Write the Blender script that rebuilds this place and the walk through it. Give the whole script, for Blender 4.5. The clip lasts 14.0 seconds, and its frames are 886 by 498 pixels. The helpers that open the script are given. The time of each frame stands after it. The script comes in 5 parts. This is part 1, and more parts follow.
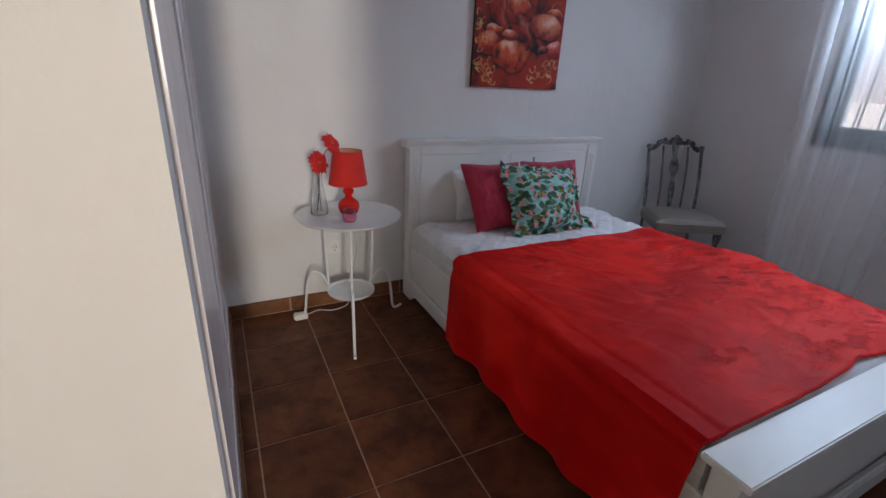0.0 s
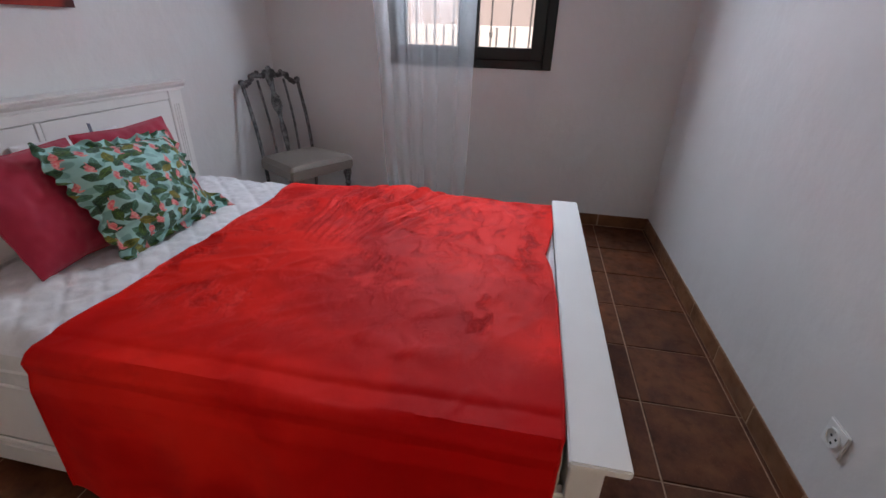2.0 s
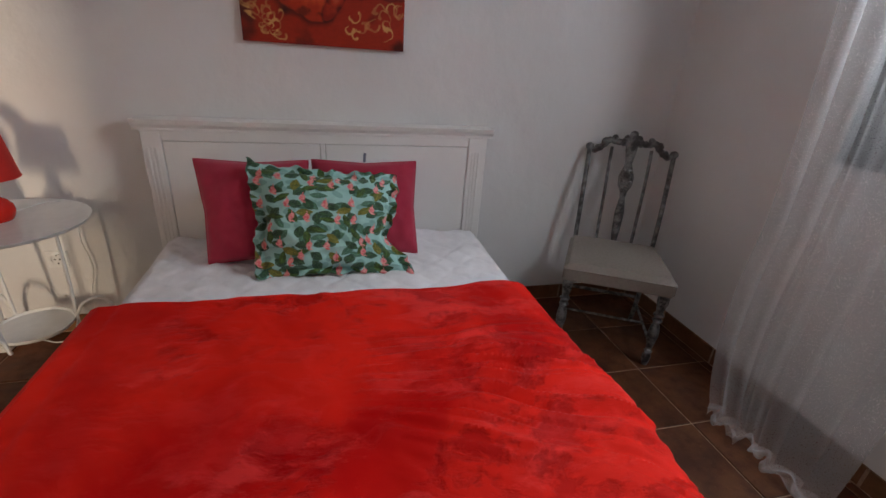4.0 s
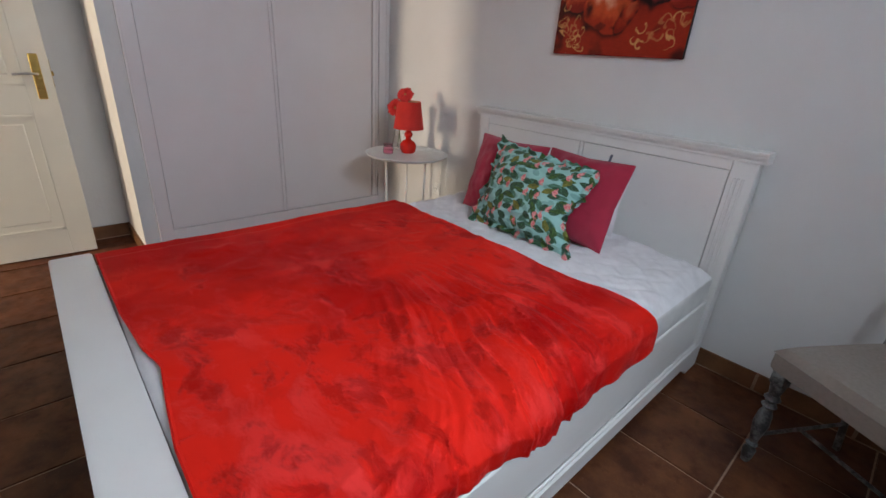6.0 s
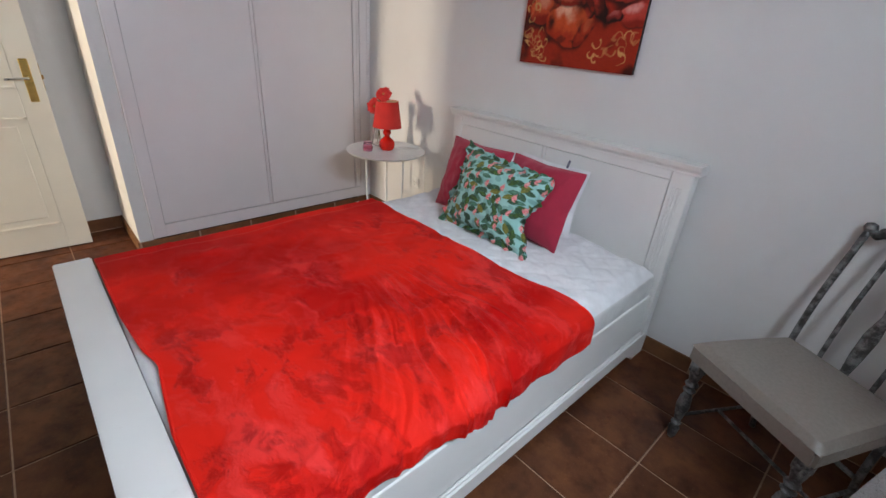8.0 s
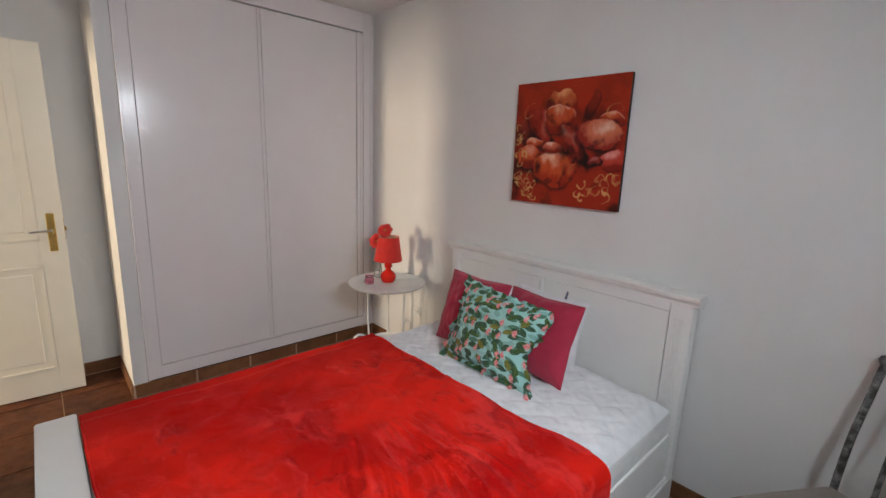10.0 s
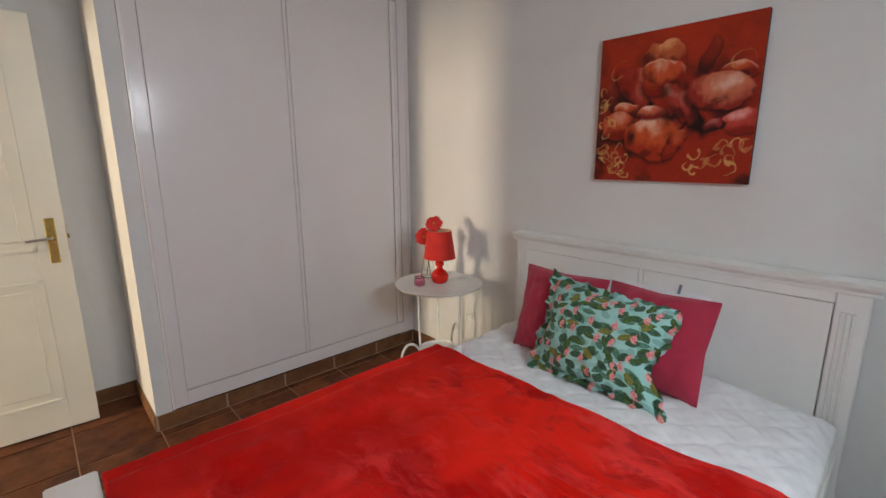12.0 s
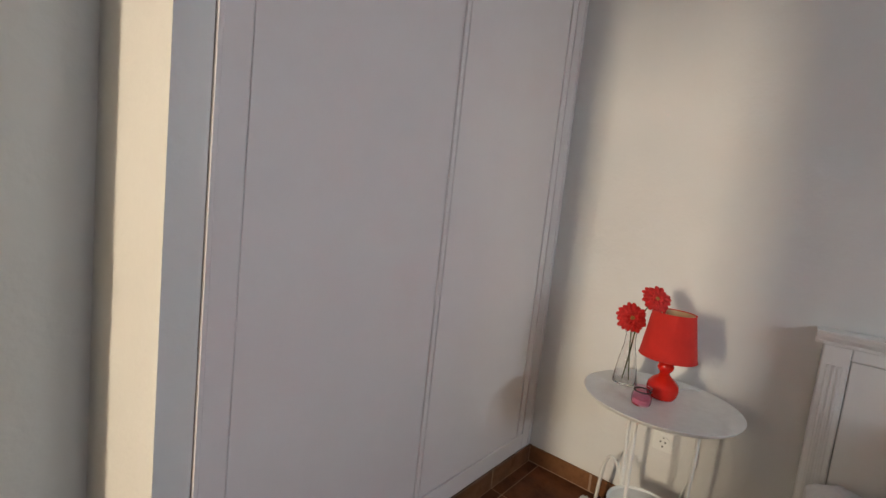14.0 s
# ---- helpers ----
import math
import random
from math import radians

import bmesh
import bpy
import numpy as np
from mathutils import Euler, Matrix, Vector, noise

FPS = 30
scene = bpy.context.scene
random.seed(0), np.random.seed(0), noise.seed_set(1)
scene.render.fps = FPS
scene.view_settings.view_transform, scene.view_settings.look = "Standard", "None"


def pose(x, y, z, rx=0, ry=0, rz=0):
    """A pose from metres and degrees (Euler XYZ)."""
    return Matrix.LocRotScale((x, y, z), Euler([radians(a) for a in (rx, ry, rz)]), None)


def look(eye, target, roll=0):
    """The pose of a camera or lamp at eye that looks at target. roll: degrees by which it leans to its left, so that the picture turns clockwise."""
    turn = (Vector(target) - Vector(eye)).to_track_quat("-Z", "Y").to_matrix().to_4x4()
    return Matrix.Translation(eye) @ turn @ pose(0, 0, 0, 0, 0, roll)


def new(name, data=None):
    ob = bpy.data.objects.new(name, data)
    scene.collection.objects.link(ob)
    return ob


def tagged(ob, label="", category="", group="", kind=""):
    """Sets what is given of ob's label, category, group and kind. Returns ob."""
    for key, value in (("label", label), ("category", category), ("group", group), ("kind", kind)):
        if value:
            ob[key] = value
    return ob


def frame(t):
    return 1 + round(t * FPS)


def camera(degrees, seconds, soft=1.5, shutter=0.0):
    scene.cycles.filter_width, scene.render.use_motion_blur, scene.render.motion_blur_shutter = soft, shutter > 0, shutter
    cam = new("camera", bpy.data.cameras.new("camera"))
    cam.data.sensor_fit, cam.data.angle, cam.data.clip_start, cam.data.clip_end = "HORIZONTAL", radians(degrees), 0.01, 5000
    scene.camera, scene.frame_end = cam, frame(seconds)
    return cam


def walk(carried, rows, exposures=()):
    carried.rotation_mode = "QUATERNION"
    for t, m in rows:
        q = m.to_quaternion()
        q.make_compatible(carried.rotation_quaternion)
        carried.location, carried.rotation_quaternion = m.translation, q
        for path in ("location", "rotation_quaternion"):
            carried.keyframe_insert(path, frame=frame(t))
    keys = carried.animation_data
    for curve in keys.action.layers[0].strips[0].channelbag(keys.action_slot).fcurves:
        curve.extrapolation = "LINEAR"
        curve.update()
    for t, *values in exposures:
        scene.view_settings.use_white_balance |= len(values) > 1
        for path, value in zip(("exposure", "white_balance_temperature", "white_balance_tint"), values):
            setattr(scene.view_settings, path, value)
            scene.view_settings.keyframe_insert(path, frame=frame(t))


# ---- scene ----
cam = camera(90.2, 14.0)
PATH = [
    (0, (0.062, 0.189, 1.282), (0.917, 1.852, 0.574), 2.8),
    (0.5, (0.174, 0.491, 1.248), (1.611, 1.681, 0.527), 1.7),
    (1, (0.277, 0.656, 1.247), (1.883, 1.572, 0.485), 0.8),
    (1.5, (0.331, 0.768, 1.209), (2.032, 1.389, 0.359), 0.6),
    (2, (0.384, 0.767, 1.228), (2.144, 1.093, 0.337), 1.7),
    (2.5, (0.6, 0.665, 1.228), (2.315, 1.223, 0.364), 1.6),
    (3, (0.965, 0.571, 1.247), (2.487, 1.562, 0.409), 2.6),
    (3.5, (1.394, 0.557, 1.25), (2.511, 2.0, 0.431), -0.7),
    (4, (1.72, 0.563, 1.268), (2.211, 2.326, 0.462), 4.2),
    (4.2, (1.866, 0.582, 1.274), (2.038, 2.396, 0.45), 3.5),
    (6.5, (2.96, 0.544, 1.196), (1.577, 1.713, 0.347), 3.9),
    (7, (3.018, 0.52, 1.198), (1.794, 1.625, 0.067), 2.4),
    (7.2, (3.048, 0.526, 1.157), (1.844, 1.631, 0.004), 3.2),
    (7.5, (3.058, 0.541, 1.213), (1.843, 1.685, 0.111), 4.0),
    (8, (3.005, 0.559, 1.389), (1.729, 1.816, 0.499), 4.5),
    (8.5, (3.014, 0.573, 1.4), (1.666, 1.891, 0.733), 4.7),
    (9, (3.016, 0.582, 1.497), (1.622, 1.936, 1.021), 3.6),
    (11.5, (2.731, 0.629, 1.409), (1.284, 1.958, 1.03), 1.2),
    (12, (2.486, 0.593, 1.373), (1.055, 1.929, 0.965), -0.3),
    (12.5, (2.172, 0.605, 1.361), (0.796, 2.008, 0.989), 3.2),
    (13, (1.717, 0.568, 1.38), (0.459, 2.086, 1.046), 3.6),
    (13.5, (1.35, 0.654, 1.311), (0.063, 2.164, 1.052), 5.2),
    (14, (0.954, 0.606, 1.242), (-0.322, 2.132, 1.041), 6.2),
]
walk(cam, [(t, look(eye, target, roll)) for t, eye, target, roll in PATH], [
    (0.0, -0.34, 6600, 20), (0.5, -0.27, 6700, 23), (1.5, 0.08, 7300, 26), (2.5, 0.02, 7600, 25), (3.0, -0.12, 7750, 25), (3.5, -0.10, 7700, 24), (4.0, -0.30, 8300, 25),
    (7.0, 0.14, 7300, 19), (7.5, 0.24, 7350, 19), (9.0, 0.18, 8000, 20), (11.5, 0.10, 8250, 19), (13.5, -0.02, 8100, 16), (14.0, -0.10, 7900, 17)])

# ---- world, sun, large lights ----
world = bpy.data.worlds.new("sky")
scene.world = world
world.use_nodes = True
wn = world.node_tree
sky = wn.nodes.new("ShaderNodeTexSky")
sky.sky_type = "NISHITA"
sky.sun_disc = False
sky.sun_elevation = radians(52)
sky.sun_rotation = radians(250)
wn.links.new(sky.outputs[0], wn.nodes["Background"].inputs[0])
wn.nodes["Background"].inputs[1].default_value = 0.07

sun = new("sun", bpy.data.lights.new("sun", "SUN"))
sun.data.energy, sun.data.angle, sun.data.color = 7.5, radians(0.5), (1.0, 0.95, 0.88)
sun.matrix_world = look((-6, -3, 9), (0, 0, 0))


def area_light(name, place, target, width, height, power, colour):
    ob = new(name, bpy.data.lights.new(name, "AREA"))
    ob.data.shape, ob.data.size, ob.data.size_y = "RECTANGLE", width, height
    ob.data.energy, ob.data.color = power, colour
    ob.matrix_world = look(place, target)
    return ob


WINDOW_POWER, HALL_POWER = 47.0, 198.0
sky_lamp = area_light("window_daylight", (3.54, 1.205, 1.975), (1.9, 1.205, 0.90), 0.92, 0.24, WINDOW_POWER, (0.57, 0.79, 1.0))
sky_lamp.data.spread = radians(150)
area_light("hall_daylight", (-0.42, -4.55, 1.75), (0.45, 2.6, 0.7), 0.46, 1.25, HALL_POWER, (1.0, 0.975, 0.81))


# ---- materials ----
class Nodes:
    """A short way to lay out a material's nodes."""

    def __init__(self, name):
        self.mat = bpy.data.materials.new(name)
        self.mat.use_nodes = True
        self.tree = self.mat.node_tree
        self.bsdf = self.tree.nodes["Principled BSDF"]

    def add(self, kind, **settings):
        node = self.tree.nodes.new("ShaderNode" + kind)
        for key, value in settings.items():
            setattr(node, key, value)
        return node

    def put(self, socket, value):
        if isinstance(value, bpy.types.NodeSocket):
            self.tree.links.new(value, socket)
        elif isinstance(value, tuple) and len(value) == 3 and socket.type == "RGBA":
            socket.default_value = (*value, 1)
        else:
            socket.default_value = value

    def coords(self, which="Object"):
        return self.add("TexCoord").outputs[which]

    def math(self, op, a, b=0.0, clamp=False):
        n = self.add("Math", operation=op, use_clamp=clamp)
        self.put(n.inputs[0], a)
        self.put(n.inputs[1], b)
        return n.outputs[0]

    def vec(self, op, a, b):
        n = self.add("VectorMath", operation=op)
        self.put(n.inputs[0], a)
        self.put(n.inputs[1], b)
        return n.outputs[1] if op in ("LENGTH", "DISTANCE", "DOT_PRODUCT") else n.outputs[0]

    def noise(self, at, scale, detail=4.0, rough=0.55, colour=False):
        n = self.add("TexNoise")
        self.put(n.inputs["Vector"], at)
        self.put(n.inputs["Scale"], scale)
        self.put(n.inputs["Detail"], detail)
        self.put(n.inputs["Roughness"], rough)
        return n.outputs["Color" if colour else "Fac"]

    def span(self, value, a, b, c=0.0, d=1.0, smooth=False):
        n = self.add("MapRange")
        n.clamp = True
        if smooth:
            n.interpolation_type = "SMOOTHSTEP"
        for socket, v in zip(n.inputs, (value, a, b, c, d)):
            self.put(socket, v)
        return n.outputs[0]

    def mix(self, fac, a, b, blend="MIX"):
        n = self.add("Mix", data_type="RGBA", blend_type=blend)
        self.put(n.inputs[0], fac)
        self.put(n.inputs[6], a)
        self.put(n.inputs[7], b)
        return n.outputs[2]

    def random(self):
        return self.add("ObjectInfo").outputs["Random"]

    def bump(self, height, strength=0.3, distance=0.002, normal=None):
        n = self.add("Bump")
        self.put(n.inputs["Strength"], strength)
        self.put(n.inputs["Distance"], distance)
        self.put(n.inputs["Height"], height)
        if normal is not None:
            self.put(n.inputs["Normal"], normal)
        return n.outputs[0]

    def done(self, colour=None, rough=None, normal=None, **more):
        for key, value in (("Base Color", colour), ("Roughness", rough), ("Normal", normal)):
            if value is not None:
                self.put(self.bsdf.inputs[key], value)
        for key, value in more.items():
            self.put(self.bsdf.inputs[key.replace("_", " ")], value)
        return self.mat


def plaster(name, colour, bumpy=0.35):
    n = Nodes(name)
    at = n.coords()
    big, fine = n.noise(at, 1.7, 4), n.noise(at, 55, 5)
    mid = n.noise(at, 9, 4)
    dark = tuple(c * 0.93 for c in colour)
    tone = n.mix(n.span(big, 0.35, 0.7), colour, dark)
    swell = n.noise(n.vec("MULTIPLY", at, (1.0, 1.0, 0.55)), 4.2, 3)
    height = n.math("ADD", n.math("MULTIPLY", fine, 0.3), n.math("ADD", mid, n.math("MULTIPLY", swell, 2.2)))
    return n.done(tone, n.span(fine, 0.3, 0.7, 0.55, 0.75), n.bump(height, bumpy, 0.006))


def tile_clay(name, base, light):
    n = Nodes(name)
    at = n.coords()
    rnd = n.random()
    shift = n.add("CombineXYZ")
    n.put(shift.inputs[0], n.math("MULTIPLY", rnd, 37.0))
    n.put(shift.inputs[1], n.math("MULTIPLY", rnd, 91.0))
    at = n.vec("ADD", at, shift.outputs[0])
    cloud, blot, grain = n.noise(at, 6.5, 5, 0.6), n.noise(at, 19, 4), n.noise(at, 160, 3)
    tone = n.mix(n.span(cloud, 0.36, 0.68), base, light)
    tone = n.mix(n.span(blot, 0.55, 0.75, 0, 0.55), tone, tuple(c * 0.55 for c in base))
    tone = n.mix(n.span(rnd, 0, 1, 0, 0.35), tone, tuple(c * 0.7 for c in base))
    tone = n.mix(n.span(grain, 0.62, 0.75, 0, 0.25), tone, (0.30, 0.2, 0.13))
    height = n.math("ADD", n.math("MULTIPLY", cloud, 0.8), n.math("MULTIPLY", grain, 0.12))
    n.bsdf.inputs["Specular IOR Level"].default_value = 0.22
    return n.done(tone, n.span(blot, 0.3, 0.7, 0.36, 0.60), n.bump(height, 0.5, 0.004))


def painted_wood(name, colour, rough=0.42, grain_dir=(1, 1, 0.06), wear=0.3, bump=0.25):
    n = Nodes(name)
    at = n.coords()
    stretched = n.vec("MULTIPLY", at, grain_dir)
    grain, broad, spot = n.noise(stretched, 90, 6, 0.65), n.noise(at, 3.1, 4), n.noise(at, 38, 4)
    tone = n.mix(n.span(broad, 0.35, 0.7, 0, 0.8), colour, tuple(c * 0.93 for c in colour))
    tone = n.mix(n.span(spot, 0.66, 0.8, 0, wear), tone, tuple(c * 0.72 for c in colour))
    return n.done(tone, n.span(grain, 0.3, 0.7, rough - 0.08, rough + 0.12), n.bump(grain, bump, 0.0012))


def plain(name, colour, rough=0.4, metal=0.0, vary=0.15, scale=40, bump=0.1):
    n = Nodes(name)
    at = n.coords()
    fine = n.noise(at, scale, 4)
    tone = n.mix(n.span(fine, 0.35, 0.7), colour, tuple(c * (1 - vary) for c in colour))
    return n.done(tone, n.span(fine, 0.3, 0.7, max(0.03, rough - 0.06), rough + 0.06), n.bump(fine, bump, 0.001), Metallic=metal)


def silvered_wood():
    n = Nodes("worn_silvered_wood")
    at = n.coords()
    patch, fine = n.noise(at, 26, 5, 0.65), n.noise(at, 120, 4)
    mask = n.span(patch, 0.44, 0.60)
    tone = n.mix(mask, (0.035, 0.034, 0.032), (0.25, 0.26, 0.26))
    tone = n.mix(n.span(fine, 0.6, 0.72, 0, 0.6), tone, (0.02, 0.02, 0.02))
    return n.done(tone, n.span(fine, 0.3, 0.7, 0.28, 0.5), n.bump(patch, 0.5, 0.002), Metallic=n.math("MULTIPLY", mask, 0.75))


def velvet_red():
    """Plush with broad brushed patches and small crisp crushed dents; pile sheen and dent shade are coloured in."""
    n = Nodes("red_plush_velvet")
    at = n.coords()
    warp = n.noise(at, 3.2, 3, 0.5, colour=True)
    bent = n.vec("ADD", at, n.vec("MULTIPLY", warp, (0.22, 0.22, 0.22)))
    axes = n.add("SeparateXYZ")
    n.put(axes.inputs[0], at)
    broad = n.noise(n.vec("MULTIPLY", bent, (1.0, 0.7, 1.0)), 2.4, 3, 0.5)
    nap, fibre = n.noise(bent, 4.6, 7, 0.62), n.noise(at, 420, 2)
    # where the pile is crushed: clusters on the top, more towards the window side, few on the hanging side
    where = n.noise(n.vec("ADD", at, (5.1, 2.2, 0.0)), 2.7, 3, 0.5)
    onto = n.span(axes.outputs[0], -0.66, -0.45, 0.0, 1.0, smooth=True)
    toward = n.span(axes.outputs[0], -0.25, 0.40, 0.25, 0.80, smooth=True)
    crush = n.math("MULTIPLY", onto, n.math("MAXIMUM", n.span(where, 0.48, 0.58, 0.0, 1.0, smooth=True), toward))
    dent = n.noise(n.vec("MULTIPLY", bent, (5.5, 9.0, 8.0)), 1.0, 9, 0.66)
    sheen_lick = n.noise(n.vec("ADD", n.vec("MULTIPLY", bent, (4.0, 9.0, 8.0)), (4.0, 1.0, 0.0)), 1.0, 9, 0.64)
    shaded_dent = n.math("MULTIPLY", crush, n.span(dent, 0.50, 0.60, 0.0, 1.0, smooth=True))
    light = n.math("MULTIPLY", crush, n.span(sheen_lick, 0.49, 0.61, 0.0, 1.0, smooth=True))
    # light and dark lie of the pile, pale sheen and shade in dents, all as colour
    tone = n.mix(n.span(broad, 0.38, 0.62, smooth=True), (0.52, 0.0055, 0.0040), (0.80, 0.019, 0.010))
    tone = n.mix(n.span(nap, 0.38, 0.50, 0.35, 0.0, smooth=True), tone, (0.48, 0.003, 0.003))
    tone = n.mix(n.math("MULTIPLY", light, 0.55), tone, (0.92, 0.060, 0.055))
    tone = n.mix(n.math("MULTIPLY", shaded_dent, 0.62), tone, (0.36, 0.0012, 0.0025))
    height = n.math("SUBTRACT", n.math("MULTIPLY", light, 0.6), n.math("MULTIPLY", shaded_dent, 0.6))
    height = n.math("ADD", height, n.math("ADD", n.math("MULTIPLY", nap, 0.4), n.math("MULTIPLY", fibre, 0.04)))
    n.bsdf.inputs["Specular IOR Level"].default_value = 0.08
    return n.done(tone, 0.6, n.bump(height, 0.6, 0.010), Sheen_Weight=0.18, Sheen_Roughness=0.32, Sheen_Tint=(1.0, 0.12, 0.13, 1.0))


def cloth(name, colour, scale=500, sheen=0.2, crease=0.3, quilt=False):
    n = Nodes(name)
    at = n.coords()
    weave, soft = n.noise(at, scale, 2), n.noise(at, 14, 5, 0.6)
    tone = n.mix(n.span(soft, 0.35, 0.7), colour, tuple(c * 0.86 for c in colour))
    height = n.math("ADD", n.math("MULTIPLY", weave, 0.15), n.math("MULTIPLY", soft, 1.0))
    return n.done(tone, 0.85, n.bump(height, crease, 0.006), Sheen_Weight=sheen)


def print_layer(n, at, scale, size, squash, spread=0.85, swing=6.283, base=0.0, pointed=False):
    """Scattered turned ovals, or leaves with pointed ends: returns a mask, and each oval's own random colour."""
    v = n.add("TexVoronoi", voronoi_dimensions="2D")
    n.put(v.inputs["Vector"], at)
    n.put(v.inputs["Scale"], scale)
    n.put(v.inputs["Randomness"], spread)
    away = n.vec("SUBTRACT", at, v.outputs["Position"])
    turn = n.add("VectorRotate", rotation_type="Z_AXIS")
    n.put(turn.inputs["Vector"], away)
    rgb = n.add("SeparateColor")
    n.put(rgb.inputs[0], v.outputs["Color"])
    n.put(turn.inputs["Angle"], n.math("ADD", n.math("MULTIPLY", rgb.outputs[0], swing), base))
    flat = n.vec("MULTIPLY", turn.outputs[0], (1.0, squash, 0.0))
    far = n.vec("LENGTH", flat, (0, 0, 0))
    if pointed:
        xy = n.add("SeparateXYZ")
        n.put(xy.inputs[0], turn.outputs[0])
        along = n.math("MULTIPLY", n.math("MULTIPLY", xy.outputs[0], xy.outputs[0]), 1 / size)
        far = n.math("ADD", n.math("MULTIPLY", n.math("ABSOLUTE", xy.outputs[1]), squash), along)
    return n.span(far, size * 0.92, size, 1.0, 0.0), v.outputs["Color"], turn.outputs[0]


def tropical_print():
    n = Nodes("turquoise_tropical_print")
    uv = n.vec("MULTIPLY", n.coords("UV"), (1.2, 1.2, 1.0))
    wob = n.noise(uv, 22, 3, 0.5, colour=True)
    at = n.vec("ADD", uv, n.vec("MULTIPLY", n.vec("SUBTRACT", wob, (0.5, 0.5, 0.5)), (0.020, 0.020, 0)))
    tone = n.mix(n.span(n.noise(uv, 5, 3), 0.3, 0.7), (0.23, 0.50, 0.46), (0.31, 0.60, 0.56))
    soft, _, _ = print_layer(n, n.vec("ADD", at, (0.13, 0.29, 0)), 6.4, 0.056, 1.7)
    tone = n.mix(n.math("MULTIPLY", soft, 0.55), tone, (0.10, 0.28, 0.24))

    def veined(place, scale, size, squash, dark, lit, spread, notches):
        """Leaves with a pale midrib and side veins; notches cut the rim between them."""
        leaf, _, turned = print_layer(n, n.vec("ADD", at, place), scale, size, squash, spread, pointed=True)
        xy = n.add("SeparateXYZ")
        n.put(xy.inputs[0], turned)
        across = n.math("ABSOLUTE", xy.outputs[1])
        wave = n.math("SINE", n.math("ADD", n.math("MULTIPLY", xy.outputs[0], 300.0), n.math("MULTIPLY", across, 220.0)))
        green = n.mix(n.span(n.noise(uv, 26, 3), 0.35, 0.65), dark, lit)
        green = n.mix(n.span(wave, 0.80, 0.98, 0, 0.22), green, tuple(min(1, c * 2.6) for c in lit))
        green = n.mix(n.span(across, 0.0006, 0.0016, 0.45, 0.0), green, tuple(min(1, c * 3) for c in lit))
        cut = n.math("MULTIPLY", n.span(wave, -1.0, -0.8, notches, 0.0), n.span(across, size * 0.22, size * 0.36))
        return n.math("MULTIPLY", leaf, n.math("SUBTRACT", 1.0, cut)), green

    for place, scale, size, squash, dark, lit, spread, notches in (
            ((0.71, 0.17, 0), 6.0, 0.072, 2.2, (0.035, 0.13, 0.09), (0.06, 0.19, 0.12), 0.8, 0.5),
            ((0.0, 0.0, 0), 7.0, 0.064, 1.5, (0.010, 0.045, 0.025), (0.03, 0.105, 0.045), 0.75, 0.45),
            ((0.33, 0.47, 0), 4.8, 0.078, 2.6, (0.014, 0.050, 0.016), (0.055, 0.13, 0.02), 0.85, 0.0),
            ((0.52, 0.09, 0), 3.1, 0.072, 1.9, (0.09, 0.11, 0.015), (0.20, 0.19, 0.03), 0.9, 0.0)):
        mask, green = veined(place, scale, size, squash, dark, lit, spread, notches)
        tone = n.mix(mask, tone, green)
    shift = n.vec("ADD", at, (0.37, 0.61, 0))
    rose = n.mix(n.span(n.noise(uv, 45, 3), 0.4, 0.6), (0.78, 0.13, 0.15), (0.80, 0.36, 0.33))
    for dx, dy, size, squash, swing, base in ((0, 0, 0.036, 1.7, 0.9, 1.2), (0.012, 0.028, 0.034, 3.0, 0.5, 0.9), (-0.012, 0.046, 0.014, 1.6, 0.6, 0.0), (-0.004, -0.040, 0.024, 7.0, 0.3, 1.4)):
        bird, _, _ = print_layer(n, n.vec("ADD", shift, (dx, dy, 0)), 5.4, size, squash, 0.75, swing, base)
        tone = n.mix(bird, tone, rose)
    fine = n.noise(uv, 60, 5)
    return n.done(tone, 0.8, n.bump(fine, 0.35, 0.004), Sheen_Weight=0.1)


def painted_canvas():
    """The canvas's material: its painted colours, broken up by brush strokes and weave."""
    n = Nodes("painted_flower_canvas")
    uv = n.coords("UV")
    paint = n.add("VertexColor", layer_name="paint").outputs[0]
    stroke = n.noise(n.vec("MULTIPLY", uv, (1, 1.8, 1)), 26, 6, 0.65)
    weave = n.noise(uv, 300, 2)
    tone = n.mix(n.span(stroke, 0.35, 0.70, 0.0, 0.35), paint, n.mix(1.0, paint, (0.55, 0.45, 0.45), "MULTIPLY"))
    height = n.math("ADD", n.math("MULTIPLY", stroke, 1.0), n.math("MULTIPLY", weave, 0.4))
    n.bsdf.inputs["Specular IOR Level"].default_value = 0.25
    return n.done(tone, 0.6, n.bump(height, 0.3, 0.002))


